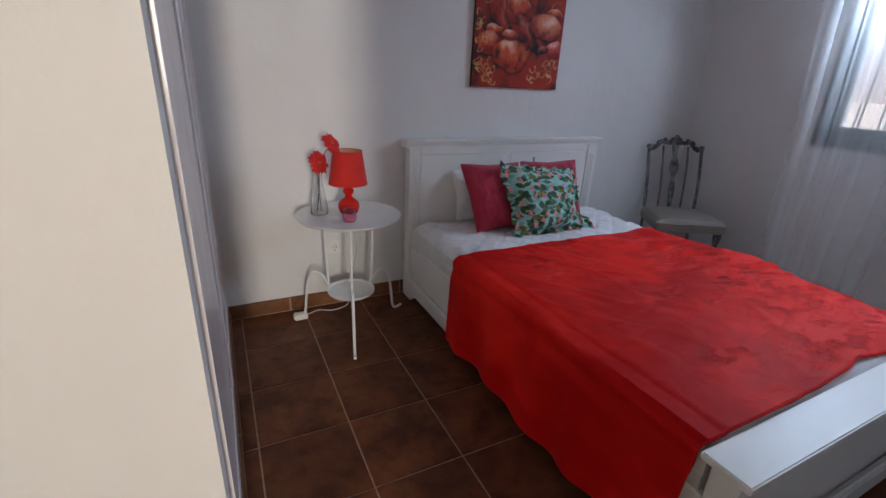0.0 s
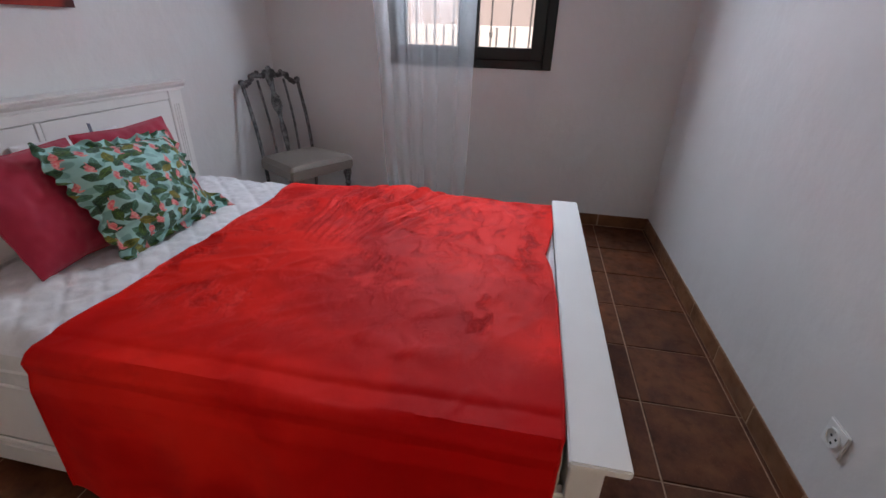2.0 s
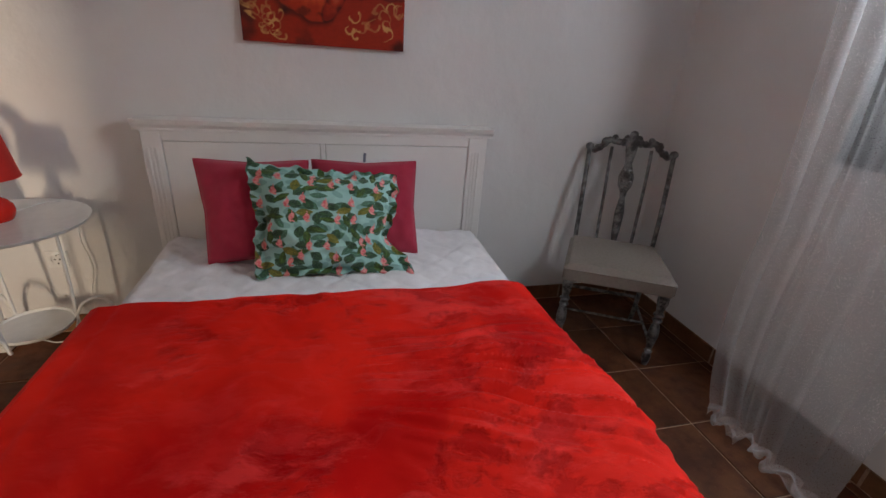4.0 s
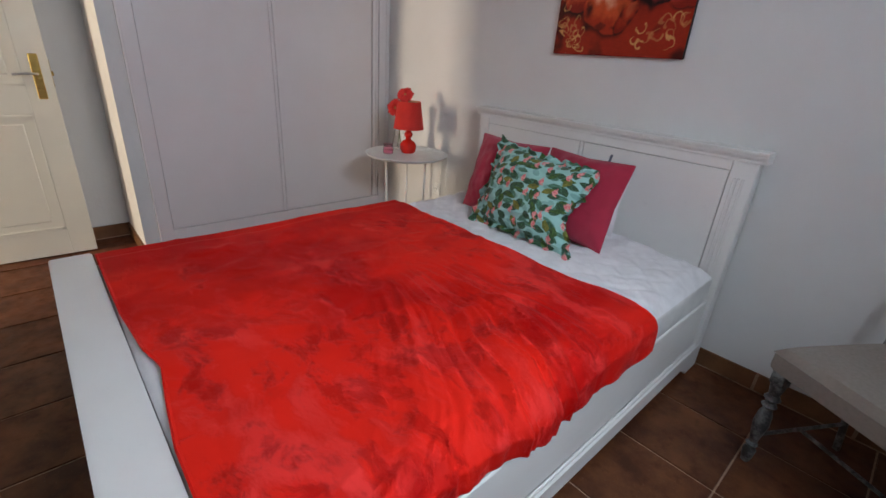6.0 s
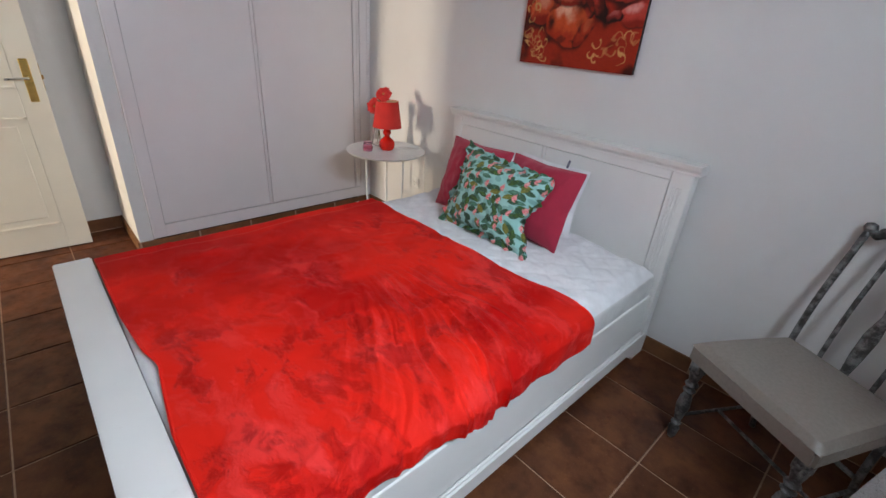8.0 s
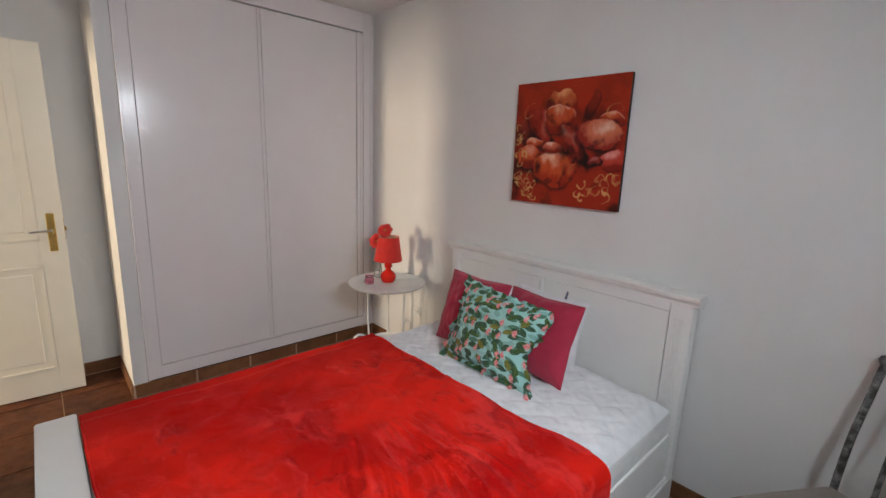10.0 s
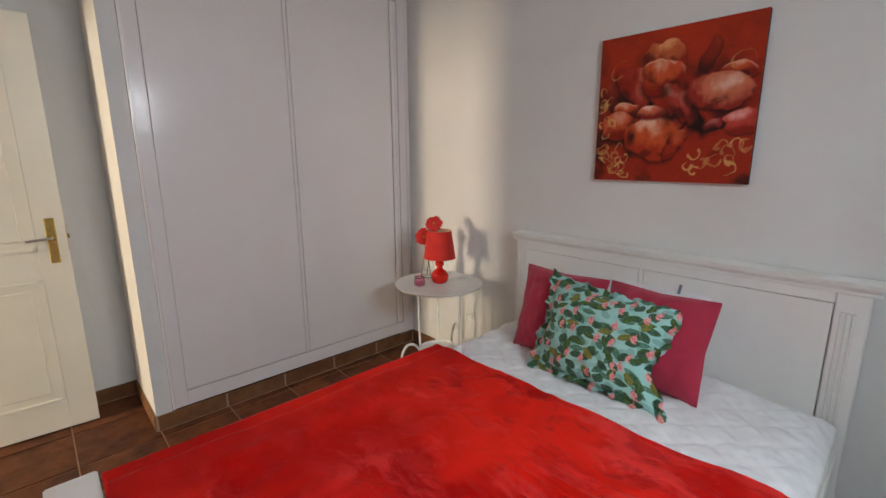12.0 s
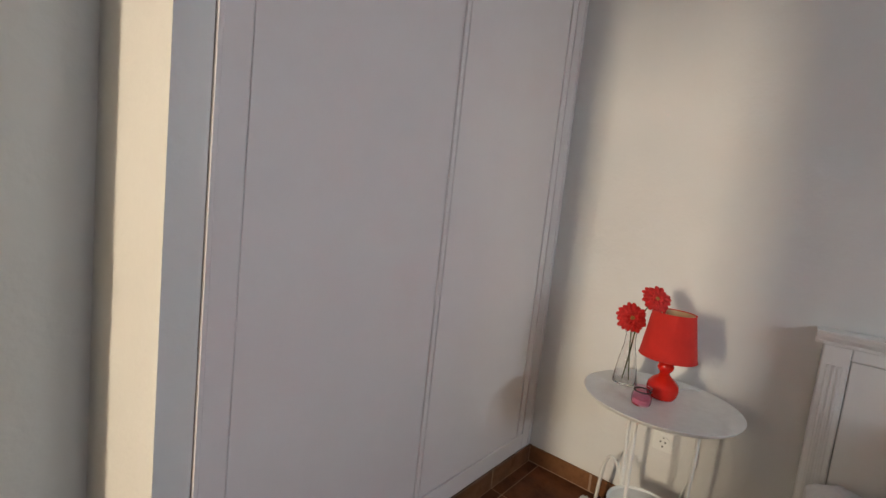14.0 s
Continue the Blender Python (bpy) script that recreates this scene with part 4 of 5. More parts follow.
cushion("bed_pillow", "plump white cotton bed pillow leaning on the headboard", WHITE_CLOTH, 0.42, 0.305, 0.050, (1.50, 2.42, 0.500), (-16, 0, 2), seed=1.0)
right_pillow = cushion("bed_pillow", "plump white cotton bed pillow with small grey tag", WHITE_CLOTH, 0.42, 0.335, 0.050, (1.785, 2.42, 0.500), (-15, 0, -2), seed=2.0)
part("fabric_tag", prism([(-0.006, 0.0), (0.006, 0.0), (0.010, 0.050), (-0.001, 0.052)], -0.0012, 0.0012), plain("grey_tag_cloth", (0.16, 0.17, 0.22), 0.8), right_pillow, "small grey cloth tag").location = (0.085, -0.010, 0.312)
cushion("crimson_cushion", "plain crimson square cushion leaning on a white pillow", RED_CLOTH, 0.40, 0.385, 0.065, (1.448, 2.175, 0.508), (-25, 1, 3), seed=3.0, form=tapered)
cushion("crimson_cushion", "plain crimson square cushion leaning on a white pillow", RED_CLOTH, 0.41, 0.375, 0.062, (1.860, 2.205, 0.508), (-21, 0, -2), seed=4.0)
cushion("tropical_cushion", "turquoise ruffled cushion with dark leaf print leaning on crimson cushions", PRINT, 0.462, 0.350, 0.080, (1.712, 2.055, 0.522), (-29, 1.5, 1), flange=0.036, seed=5.0, res=130, seam=False, form=slack)


# ---- picture ----
def build_picture():
    p = thing("canvas_painting", "square canvas of red flowers and gold scrolls above the bed", "painting", (1.733, NORTH, 1.265))
    part("canvas_edge", box((-0.312, -0.022, 0.0), (0.312, -0.002, 0.615), 0.002), CANVAS_EDGE, p)
    count = 230
    front = part("painted_front", sheet(count - 1, count - 1, lambda u, v: (-0.312 + 0.624 * u, -0.0232, 0.615 * v)), CANVAS, p)
    rgba = np.ones((count * count, 4), dtype=np.float32)
    rgba[:, :3] = painted_flowers(count).reshape(-1, 3)
    front.data.color_attributes.new("paint", "FLOAT_COLOR", "POINT").data.foreach_set("color", rgba.ravel())


build_picture()


# ---- bedside table and what stands on it ----
TX, TY, TZ = 0.610, 2.310, 0.640


def build_table():
    t = thing("round_bedside_table", "round white metal bedside table with bowed tripod legs", "table", (TX, TY, 0))
    part("tabletop", lathe([(0.001, TZ - 0.016), (0.246, TZ - 0.016), (0.252, TZ - 0.014), (0.258, TZ - 0.006), (0.260, TZ - 0.001), (0.257, TZ), (0.250, TZ - 0.002), (0.001, TZ - 0.002)], 72), METAL_WHITE, t, smooth=True)
    part("shelf", lathe([(0.001, 0.205), (0.118, 0.205), (0.124, 0.212), (0.124, 0.221), (0.120, 0.221), (0.117, 0.213), (0.001, 0.213)], 56), METAL_WHITE, t, smooth=True)
    for a in (-103, 18, 142):
        c, s = math.cos(radians(a)), math.sin(radians(a))
        at = lambda r, z: (c * r, s * r, z)
        leg = part("leg", tube(curve([at(0.140, TZ - 0.02), at(0.138, 0.45), at(0.132, 0.27), at(0.128, 0.20), at(0.120, 0.17)]), 0.0065, 12), METAL_WHITE, t, smooth=True)
        bow = tube(curve([at(0.127, 0.225), at(0.165, 0.275), at(0.215, 0.285), at(0.250, 0.235), at(0.268, 0.13), at(0.280, 0.035), at(0.296, 0.010), at(0.322, 0.007), at(0.345, 0.013)]), 0.0075, 12)
        part("bowed_foot", bow, METAL_WHITE, leg, smooth=True)


build_table()


def build_lamp():
    l = thing("table_lamp", "small red table lamp with fabric shade on the bedside table", "lamp", (0.612, 2.315, TZ))
    prof = [(0.0, 0.0), (0.036, 0.0), (0.042, 0.004), (0.049, 0.018), (0.053, 0.036), (0.050, 0.054), (0.038, 0.070), (0.021, 0.082), (0.016, 0.090), (0.019, 0.098), (0.026, 0.108),
            (0.027, 0.118), (0.021, 0.130), (0.013, 0.138), (0.011, 0.146), (0.010, 0.150)]
    part("base", lathe([(max(r, 0.0005), z) for r, z in prof], 40), RED_GLASS, l, smooth=True)
    shade = part("shade", lathe([(0.094, 0.152), (0.070, 0.312), (0.0685, 0.312), (0.0925, 0.152)], 56, closed=False), RED_SHADE, l, smooth=True)
    part("lining", lathe([(0.0905, 0.154), (0.0670, 0.310)], 56, closed=False), SHADE_IN, shade, smooth=True)
    bm = bmesh.new()
    for r, z in ((0.0705, 0.312), (0.0945, 0.152)):
        tube([(r * math.cos(2 * math.pi * k / 48), r * math.sin(2 * math.pi * k / 48), z) for k in range(49)], 0.0014, 6, bm)
    for k in range(3):
        a = 2 * math.pi * k / 3
        tube([(0.012 * math.cos(a), 0.012 * math.sin(a), 0.20), (0.067 * math.cos(a), 0.067 * math.sin(a), 0.298)], 0.0012, 6, bm)
    part("shade_ring", bm, RED_SHADE, shade)
    part("bulb", lathe([(0.010, 0.150), (0.012, 0.185), (0.022, 0.215), (0.024, 0.232), (0.015, 0.252), (0.0005, 0.258)], 20), PLASTIC, l, smooth=True)


build_lamp()


def gerbera(flower_thing, head, face, size):
    h = part("flower_head", lathe([(0.0005, -0.006), (0.012, -0.004), (0.012, 0.004), (0.0005, 0.007)], 14), POLLEN, flower_thing)
    h.matrix_local = look(head, tuple(a - b for a, b in zip(head, face)))
    bm = bmesh.new()
    rng = random.Random(int(size * 10000))
    for ring, (count, length, lift) in enumerate(((17, size, 0.000), (15, size * 0.86, 0.004), (12, size * 0.55, 0.007))):
        for k in range(count):
            a = 2 * math.pi * (k + 0.5 * ring) / count + rng.uniform(-0.06, 0.06)
            ln = length * rng.uniform(0.9, 1.05)
            w = length * 0.17
            c, s = math.cos(a), math.sin(a)
            sag = rng.uniform(-0.006, 0.006)
            rows = []
            for f, ww, dz in ((0.25, 0.5, 0.0), (0.6, 1.0, 0.004), (0.88, 0.9, 0.001), (1.0, 0.35, -0.003)):
                r = ln * f
                z = lift + dz + sag * f
                rows.append([bm.verts.new((c * r - s * w * ww * q, s * r + c * w * ww * q, z - 0.0025 * abs(q))) for q in (-1, 0, 1)])
            for p, q in zip(rows, rows[1:]):
                for i in range(2):
                    bm.faces.new((p[i], p[i + 1], q[i + 1], q[i]))
    part("petals", bm, PETAL, h)


def build_vase():
    v = thing("glass_vase", "clear glass vase holding two red flowers on the table", "vase", (0.472, 2.345, TZ))
    outer = [(0.0005, 0.0), (0.040, 0.0), (0.044, 0.004), (0.043, 0.02), (0.036, 0.07), (0.027, 0.12), (0.020, 0.155), (0.019, 0.19), (0.021, 0.20)]
    inner = [(0.019, 0.20), (0.017, 0.19), (0.018, 0.155), (0.025, 0.12), (0.034, 0.07), (0.040, 0.02), (0.038, 0.008), (0.0005, 0.007)]
    bm = lathe(outer + inner, 40, closed=False)
    part("bottle", bm, CLEAR, v, smooth=True)
    f = thing("gerbera_flower", "red artificial gerbera with brown centre standing in the glass vase", "flower", (0.472, 2.345, TZ + 0.009), group="gerberas in the vase")
    head = (0.004, -0.035, 0.250)
    part("stem", tube(curve([(0.012, 0.010, 0.0), (0.002, 0.0, 0.12), (0.0, -0.008, 0.205), (0.003, -0.025, 0.247)]), 0.0025, 8), STEM, f)
    gerbera(f, head, (0.45, -0.80, 0.25), 0.057)
    g = thing("gerbera_flower", "red artificial gerbera with brown centre leaning above the lamp shade", "flower", (0.472, 2.345, TZ + 0.009), group="gerberas in the vase")
    head = (0.072, -0.012, 0.335)
    part("stem", tube(curve([(-0.010, 0.0, 0.0), (0.004, 0.004, 0.12), (0.012, 0.004, 0.20), (0.035, 0.0, 0.28), (0.067, -0.009, 0.328)]), 0.0025, 8), STEM, g)
    gerbera(g, head, (0.50, -0.62, 0.55), 0.055)


build_vase()


def build_candle_jar():
    j = thing("candle_jar", "small pink glass candle jar on the bedside table", "candle holder", (0.580, 2.185, TZ))
    outer = [(0.0005, 0.0), (0.026, 0.0), (0.031, 0.006), (0.033, 0.022), (0.030, 0.038), (0.025, 0.046), (0.028, 0.056), (0.030, 0.060)]
    inner = [(0.028, 0.060), (0.026, 0.056), (0.023, 0.046), (0.028, 0.038), (0.030, 0.022), (0.028, 0.007), (0.0005, 0.005)]
    part("jar", lathe(outer + inner, 28, closed=False), PINK, j, smooth=True)
    part("wax", lathe([(0.0005, 0.006), (0.026, 0.008), (0.029, 0.022), (0.0005, 0.023)], 24), plain("pink_wax", (0.85, 0.50, 0.58), 0.5), j, smooth=True)
    part("wire_collar", tube([(0.027 * math.cos(a / 20 * 6.2832), 0.027 * math.sin(a / 20 * 6.2832), 0.049) for a in range(21)], 0.0022, 6), DARK, j)


build_candle_jar()


# ---- chair ----
def turned_leg(height):
    p = [(0.0, 0.012), (0.02, 0.017), (0.05, 0.020), (0.065, 0.013), (0.075, 0.019), (0.085, 0.012), (0.11, 0.016), (0.16, 0.024), (0.20, 0.021), (0.225, 0.013),
         (0.237, 0.023), (0.25, 0.013), (0.265, 0.024), (0.28, 0.015), (0.31, 0.021), (0.345, 0.024), (0.355, 0.016), (0.365, 0.022)]
    return lathe([(r, z * height / 0.365) for z, r in p], 20)


def build_chair():
    c = thing("carved_side_chair", "worn silvered carved wooden chair with pale leather seat", "chair", (3.030, 2.200, 0), -29.0)
    seat = bmesh.new()
    join(seat, sheet(24, 24, lambda u, v: ((2 * u - 1) * (0.238 - 0.030 * v), -0.205 + 0.40 * v,
                                           0.462 - 0.010 + 0.016 * max(0, (1 - abs(2 * u - 1) ** 4) * (1 - abs(2 * v - 1) ** 4)) ** 0.5 - 0.018 * (max(abs(2 * u - 1), abs(2 * v - 1)) > 0.98))))
    outline = [(-0.238, -0.205), (0.238, -0.205), (0.208, 0.195), (-0.208, 0.195)]
    border = prism(outline, 0.372, 0.435, "z")
    bmesh.ops.bevel(border, geom=list(border.edges), offset=0.010, segments=2, affect="EDGES")
    join(seat, border)
    apron = prism([(x * 1.005, y * 1.005) for x, y in outline], 0.385, 0.449, "z")
    bmesh.ops.bevel(apron, geom=list(apron.edges), offset=0.016, segments=3, affect="EDGES")
    join(seat, apron)
    part("seat", seat, LEATHER, c, smooth=True)
    for x in (-0.205, 0.205):
        leg = part("front_leg", turned_leg(0.372), SILVERED, c, smooth=True)
        leg.location = (x, -0.172, 0)
        part("leg_block", box((x - 0.021, -0.193, 0.325), (x + 0.021, -0.151, 0.392), 0.004), SILVERED, c)
    lean = [(0.168, 0.0), (0.176, 0.20), (0.182, 0.40), (0.215, 0.62), (0.268, 0.80), (0.300, 0.90)]
    for s in (-1, 1):
        pts = [(s * (0.185 + 0.012 * (z > 0.3) * (z - 0.3) / 0.6), y, z) for y, z in [(0.215, 0.0)] + lean[1:]]
        part("back_post", tube(curve(pts, 6), 0.0115, 10), SILVERED, c, smooth=True)
        part("post_finial", lathe([(0.001, -0.02), (0.016, -0.012), (0.021, 0.0), (0.016, 0.014), (0.001, 0.020)], 14), SILVERED, c, smooth=True).location = (s * 0.197, 0.300, 0.895)
        part("side_stretcher", tube([(s * 0.200, -0.172, 0.120), (s * 0.187, 0.190, 0.120)], 0.0065, 10), SILVERED, c)
        # slim spindles beside the splat
        part("spindle", tube(curve([(s * 0.085, 0.186, 0.42), (s * 0.088, 0.214, 0.62), (s * 0.092, 0.262, 0.80), (s * 0.092, 0.296, 0.905)], 6), 0.008, 8), SILVERED, c, smooth=True)
        crest = curve([(s * 0.200, 0.300, 0.895), (s * 0.170, 0.303, 0.880), (s * 0.135, 0.306, 0.905), (s * 0.105, 0.310, 0.935), (s * 0.070, 0.312, 0.928), (s * 0.035, 0.314, 0.935)], 6)
        bm = tube(crest, 0.014, 10, radii=[0.013 + 0.005 * math.sin(i * 0.8) ** 2 for i in range(len(crest))])
        for px, pz, r in ((0.125, 0.925, 0.020), (0.158, 0.893, 0.016), (0.085, 0.948, 0.015)):
            join(bm, lathe([(0.001, -0.012), (r, -0.007), (r * 1.05, 0.0), (r * 0.7, 0.009), (0.001, 0.013)], 14), Matrix.Translation((s * px, 0.306, pz)) @ Euler((radians(90), 0, 0)).to_matrix().to_4x4())
        part("carved_crest_rail", bm, SILVERED, c, smooth=True)
    # central splat: shaped narrow board, carved medallion
    shape = [(0.42, 0.020), (0.46, 0.014), (0.52, 0.020), (0.60, 0.023), (0.67, 0.013), (0.70, 0.018), (0.73, 0.034), (0.77, 0.038), (0.80, 0.027), (0.83, 0.016), (0.87, 0.022), (0.915, 0.030)]
    bm = bmesh.new()
    ys = lambda z: 0.186 + 0.118 * max(0, (z - 0.42) / 0.48) ** 1.4
    rows = []
    for z, w in shape:
        rows.append([bm.verts.new((x, ys(z) + d, z)) for x, d in ((-w, 0), (-w * 0.5, -0.010), (0, -0.013), (w * 0.5, -0.010), (w, 0), (w * 0.5, 0.008), (-w * 0.5, 0.008))])
    for a, b in zip(rows, rows[1:]):
        for k in range(7):
            bm.faces.new((a[k], a[(k + 1) % 7], b[(k + 1) % 7], b[k]))
    bm.faces.new(list(reversed(rows[0])))
    bm.faces.new(rows[-1])
    part("splat", bm, SILVERED, c, smooth=True)
    bm = bmesh.new()
    for px, pz, r in ((0, 0.775, 0.022), (-0.020, 0.745, 0.013), (0.020, 0.745, 0.013), (0, 0.720, 0.012), (-0.016, 0.80, 0.010), (0.016, 0.80, 0.010)):
        join(bm, lathe([(0.001, -0.010), (r, -0.005), (r * 0.8, 0.005), (0.001, 0.010)], 12), Matrix.Translation((px, ys(pz) - 0.014, pz)) @ Euler((radians(90), 0, 0)).to_matrix().to_4x4())
    part("medallion", bm, SILVERED, c, smooth=True)
    bm = bmesh.new()
    for px, pz, r, d in ((0, 0.932, 0.034, 0.016), (0, 0.968, 0.021, 0.014), (-0.027, 0.950, 0.018, 0.012), (0.027, 0.950, 0.018, 0.012), (-0.040, 0.925, 0.015, 0.01), (0.040, 0.925, 0.015, 0.01), (0, 0.905, 0.020, 0.012)):
        join(bm, lathe([(0.001, -d), (r * 0.8, -d * 0.7), (r, 0.0), (r * 0.8, d * 0.7), (0.001, d)], 16), Matrix.Translation((px, 0.312, pz)) @ Euler((radians(90), 0, 0)).to_matrix().to_4x4())
    part("shell_crest", bm, SILVERED, c, smooth=True)
    part("back_stretcher", tube([(-0.186, 0.190, 0.16), (0.186, 0.190, 0.16)], 0.009, 10), SILVERED, c)
    part("cross_stretcher", tube([(-0.195, 0.0, 0.120), (0.195, 0.0, 0.120)], 0.0065, 10), SILVERED, c)


build_chair()


# ---- curtain ----
def build_curtain():
    cur = thing("sheer_curtain", "long white sheer voile curtain at the window, pooled on the floor", "curtain", (3.25, 1.45, 0.0))

    def where(u, v):
        # v runs from the loose hem on the floor up to the rod
        pool = 0.14
        top = float(np.interp(u, (0, 1), (1.82, 1.145)))
        low = float(np.interp(u, (0, 1), (1.61, 1.18)))
        wave = u * 34 + 2.2 * noise.noise(Vector((u * 3.1, 0.4, 2.2)))
        # gathered into two bundles with a thin stretch between them
        full = float(np.interp(u, (0, 0.22, 0.34, 0.46, 0.56, 0.80, 1), (1.0, 1.0, 0.25, 0.25, 1.0, 0.9, 0.5)))
        u = float(np.interp(u, (0, 0.26, 0.48, 0.72, 1), (0, 0.17, 0.62, 0.78, 1)))
        if v < pool:
            k = v / pool
            away = 1 - k
            tail = math.exp(-((u - 0.95) / 0.10) ** 2)
            y = low + 0.02 * math.sin(u * 19) * away - 0.10 * tail * away
            x = 3.175 + 0.030 * math.sin(wave) * (0.6 + 0.4 * k) - 0.025 * away * math.sin(u * 9) + 0.02 * noise.noise(Vector((u * 9, v * 30, 1)))
            z = 0.010 + 0.034 * abs(math.sin(u * 15 + 2.4 * k)) * math.sin(k * math.pi) + 0.012 * (1 + math.sin(wave * 2)) * away + 0.03 * k * k
        else:
            k = (v - pool) / (1 - pool)
            y = low + (top - low) * k ** 0.55
            z = 0.035 + 2.40 * k
            swell = 0.035 * math.sin(min(1, k * 3.2) * math.pi) * (1 - u)
            amp = (0.022 + 0.012 * k) * full
            x = 3.200 + 0.065 * min(1, k * 2.2) - swell + amp * math.sin(wave + 0.6 * math.sin(k * 4 + u * 4)) + 0.003 * math.sin(u * 61 + k * 2)
            y += 0.012 * math.cos(wave)
        return (x - 3.25, y - 1.45, z)
    part("fabric", sheet(360, 90, where), VOILE, cur, smooth=True)
    rod = thing("curtain_rod", "slim white metal curtain rod over the window", "curtain rod", (3.26, 1.2, 2.44))
    part("pole", tube([(0, -0.85, 0), (0, 0.85, 0)], 0.011, 12), METAL_WHITE, rod, smooth=True)
    for y in (-0.85, 0.85):
        part("finial", lathe([(0.001, -0.02), (0.018, -0.01), (0.020, 0.0), (0.014, 0.016), (0.001, 0.022)], 14), METAL_WHITE, rod, smooth=True).location = (0, y, 0)
        part("bracket", box((-0.008, y * 0.9 - 0.008, 0.0), (0.008, y * 0.9 + 0.008, TOP - 2.44), 0.002), METAL_WHITE, rod)


build_curtain()


# ---- sockets, plug and cable ----
def build_socket(place, turn, label):
    s = thing("wall_socket", label, "socket", place, turn)
    part("cover_plate", box((-0.040, -0.010, -0.040), (0.040, 0.0, 0.040), 0.004, None, 2), PLASTIC, s)
    well = part("socket_well", lathe([(0.022, -0.006), (0.026, -0.006), (0.026, 0.006), (0.022, 0.006)], 28, closed=False), PLASTIC, s)
    well.matrix_local = pose(0, -0.0095, 0, 90)
    part("contact_holes", boxes([((-0.012, -0.0112, -0.003), (-0.006, -0.0098, 0.003)), ((0.006, -0.0112, -0.003), (0.012, -0.0098, 0.003)), ((-0.003, -0.0112, 0.016), (0.003, -0.0098, 0.022)), ((-0.003, -0.0112, -0.022), (0.003, -0.0098, -0.016))]), DARK, s)


build_socket((0.592, NORTH, 0.362), 0, "white plastic wall socket behind the bedside table")
build_socket((1.385, SOUTH, 0.300), 180, "white plastic wall socket low on the bare wall")

cable = thing("lamp_cable", "thin white lamp cable hanging behind the bedside table", "cable", (0.70, 2.55, 0.0))
bm = tube([(p[0] - 0.70, p[1] - 2.55, p[2]) for p in curve([(0.62, 2.37, 0.650), (0.68, 2.50, 0.648), (0.715, 2.562, 0.60), (0.705, 2.572, 0.45), (0.72, 2.575, 0.33), (0.69, 2.57, 0.20), (0.66, 2.55, 0.02),
                                                                    (0.56, 2.50, 0.006), (0.47, 2.53, 0.006), (0.42, 2.50, 0.010), (0.38, 2.48, 0.016)], 10)], 0.0028, 8)
part("wire", bm, PLASTIC, cable, smooth=True)
part("extension_socket", box((-0.375, -0.095, 0.0), (-0.300, -0.045, 0.030), 0.006, None, 2), PLASTIC, cable)


# ---- floor tiles and skirting, last ----
P, X0, Y0, GAP = 0.335, 0.063, 0.248, 0.006
floor = structure("floor", box((HW, HS, -0.10), (EAST + 0.05, NORTH + 0.05, -0.004)), GROUT, "dark reddish brown glazed clay tiles with sandy joints")
tile_meshes = {}


def tile_mesh(key, size, material, bevel, uneven=0.0):
    if key not in tile_meshes:
        bm = box((-size[0] / 2, -size[1] / 2, -size[2]), (size[0] / 2, size[1] / 2, 0))
        top = [e for e in bm.edges if all(v.co.z > -1e-6 for v in e.verts)]
        bmesh.ops.bevel(bm, geom=top, offset=bevel, segments=2, affect="EDGES")
        data = bpy.data.meshes.new("tile")
        bm.to_mesh(data)
        bm.free()
        data.shade_smooth()
        data.set_sharp_from_angle(angle=radians(50))
        data.materials.append(material)
        tile_meshes[key] = data
    return tile_meshes[key]


rng = random.Random(11)


def lay(x0, x1, y0, y1):
    size = (x1 - x0, y1 - y0, 0.008)
    if min(size[:2]) < 0.02:
        return
    key = (round(size[0], 3), round(size[1], 3))
    t = new("floor_tile", tile_mesh(key, size, TILE, 0.0022))
    t.parent = floor
    t.location = ((x0 + x1) / 2, (y0 + y1) / 2, rng.uniform(-0.0006, 0.0006))


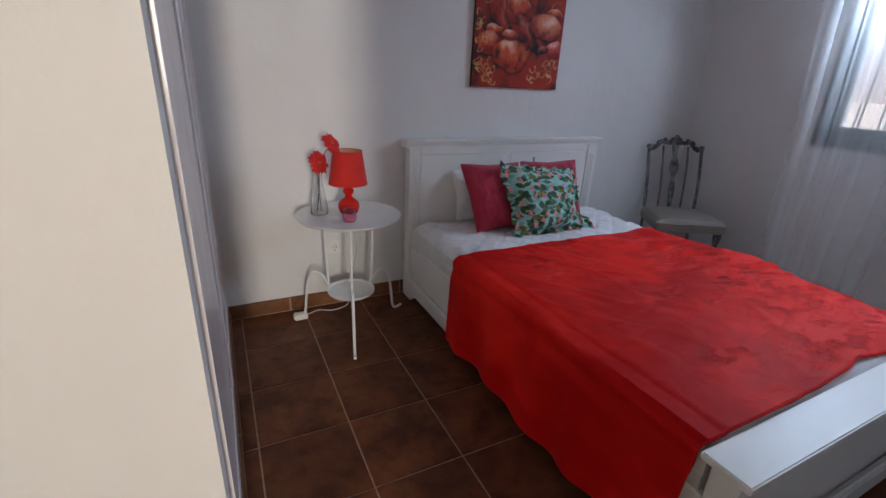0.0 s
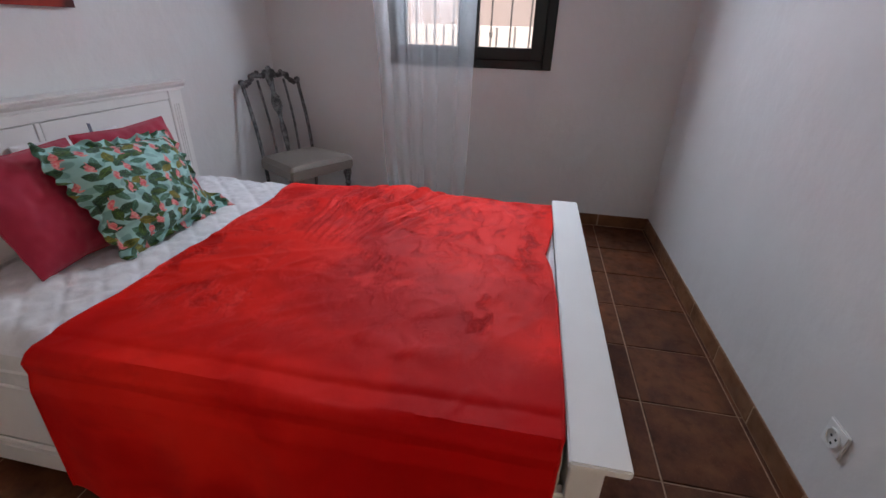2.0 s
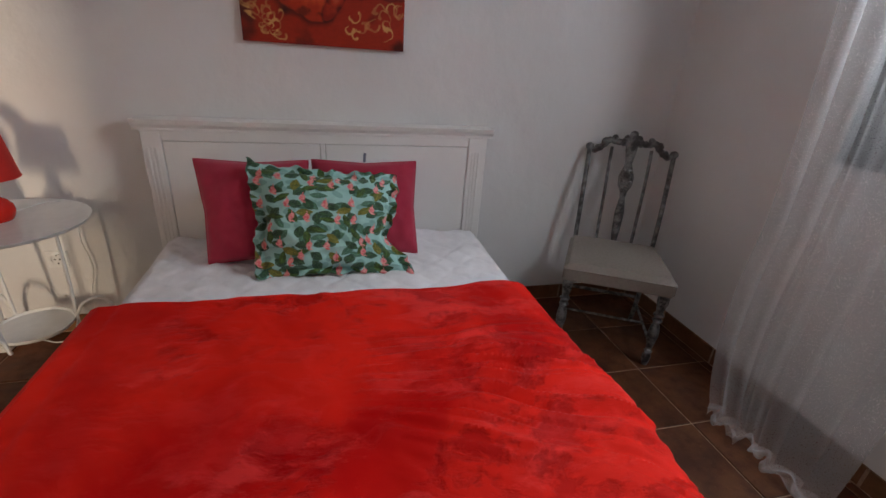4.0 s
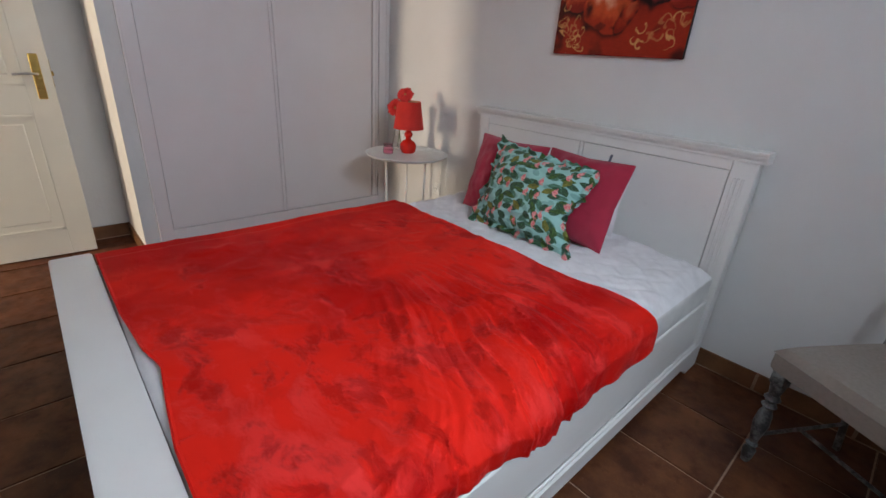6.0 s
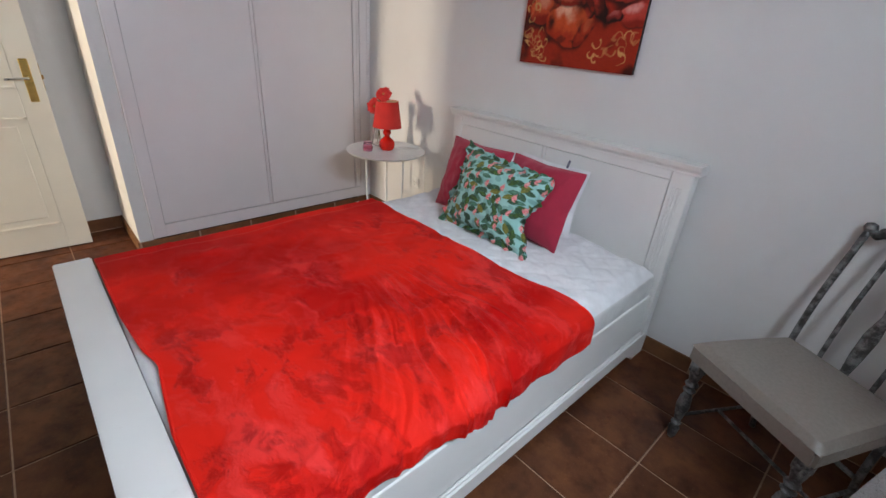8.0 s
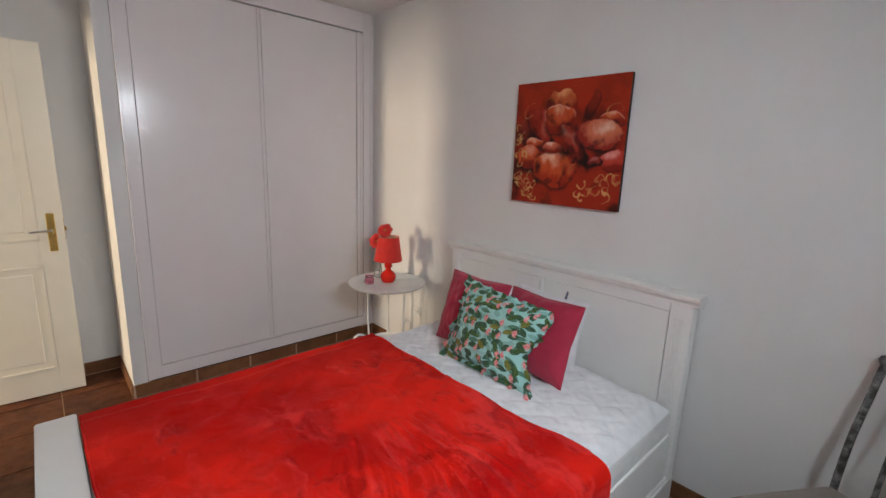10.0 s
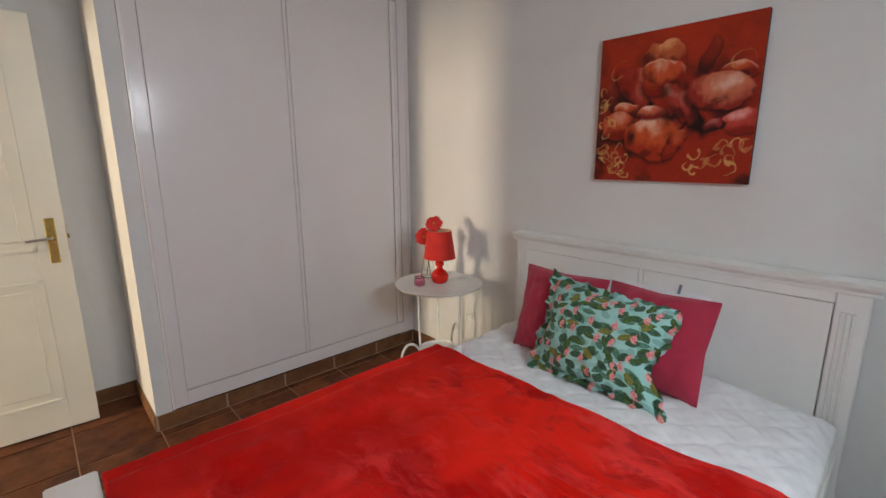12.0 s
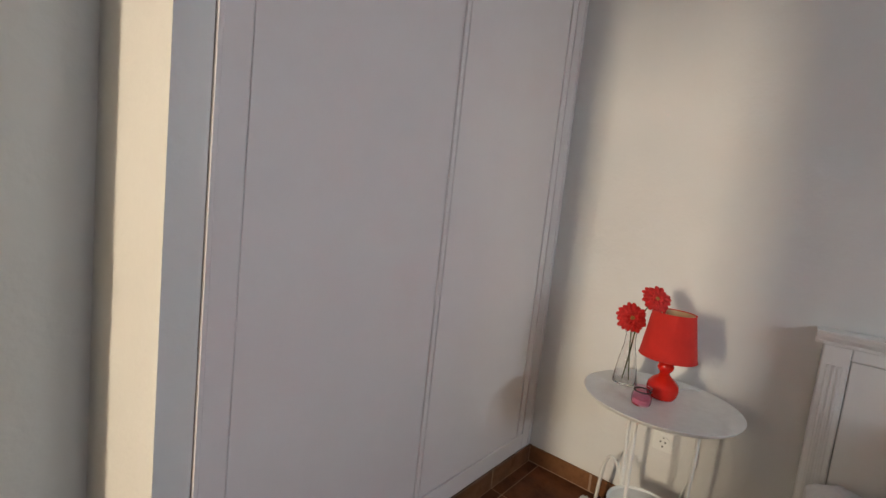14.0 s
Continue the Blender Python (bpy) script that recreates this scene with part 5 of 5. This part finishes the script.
for i in range(-6, 12):
    for j in range(-15, 9):
        x0, x1 = X0 + i * P + GAP / 2, X0 + (i + 1) * P - GAP / 2
        y0, y1 = Y0 + j * P + GAP / 2, Y0 + (j + 1) * P - GAP / 2
        if y1 > SOUTH:
            x0, x1, y1 = max(x0, WEST), min(x1, EAST), min(y1, NORTH)
            if y0 > RETURN_Y and x1 < 0.01:
                continue
        else:
            x0, x1 = max(x0, HW), min(x1, HE)
        if x1 > x0 and y1 > y0 and y1 > HS:
            lay(x0, x1, max(y0, HS), y1)


def skirting(name, start, end, phase):
    """Clay tiles on edge along a wall, from start to end; the room lies to the left of that way."""
    a, b = Vector((*start, 0)), Vector((*end, 0))
    way, length = (b - a).normalized(), (b - a).length
    base = structure(name, box((0, 0.0, 0.0), (length, 0.010, 0.083)), GROUT, "brown glazed clay tile skirting")
    base.matrix_world = Matrix.Translation(a) @ Matrix.Rotation(math.atan2(way.y, way.x), 4, "Z")
    s = phase - P
    while s < length:
        lo, hi = max(0.0, s + 0.0035), min(length, s + P - 0.0035)
        if hi - lo > 0.01:
            key = ("skirt", round(hi - lo, 3))
            t = new("skirting_tile", tile_mesh(key, (hi - lo, 0.082, 0.006), SKIRT, 0.0022))
            t.parent = base
            t.matrix_local = pose((lo + hi) / 2, 0.007, 0.0445) @ Euler((radians(-90), 0, 0)).to_matrix().to_4x4()
            t.matrix_local = Matrix.Translation(((lo + hi) / 2, 0.012, 0.0445)) @ Euler((radians(-90), 0, 0)).to_matrix().to_4x4()
        s += P


skirting("baseboard_north", (EAST, NORTH), (0.0, NORTH), 0.12)
skirting("baseboard_wardrobe", (0.0, NORTH), (0.0, RETURN_Y), 0.017)
skirting("baseboard_return", (0.0, RETURN_Y), (WEST, RETURN_Y), 0.27)
skirting("baseboard_west", (WEST, RETURN_Y), (WEST, SOUTH), 0.2)
skirting("baseboard_south", (DOOR_E + 0.07, SOUTH), (EAST, SOUTH), 0.29)
skirting("baseboard_east", (EAST, SOUTH), (EAST, NORTH), 0.0)
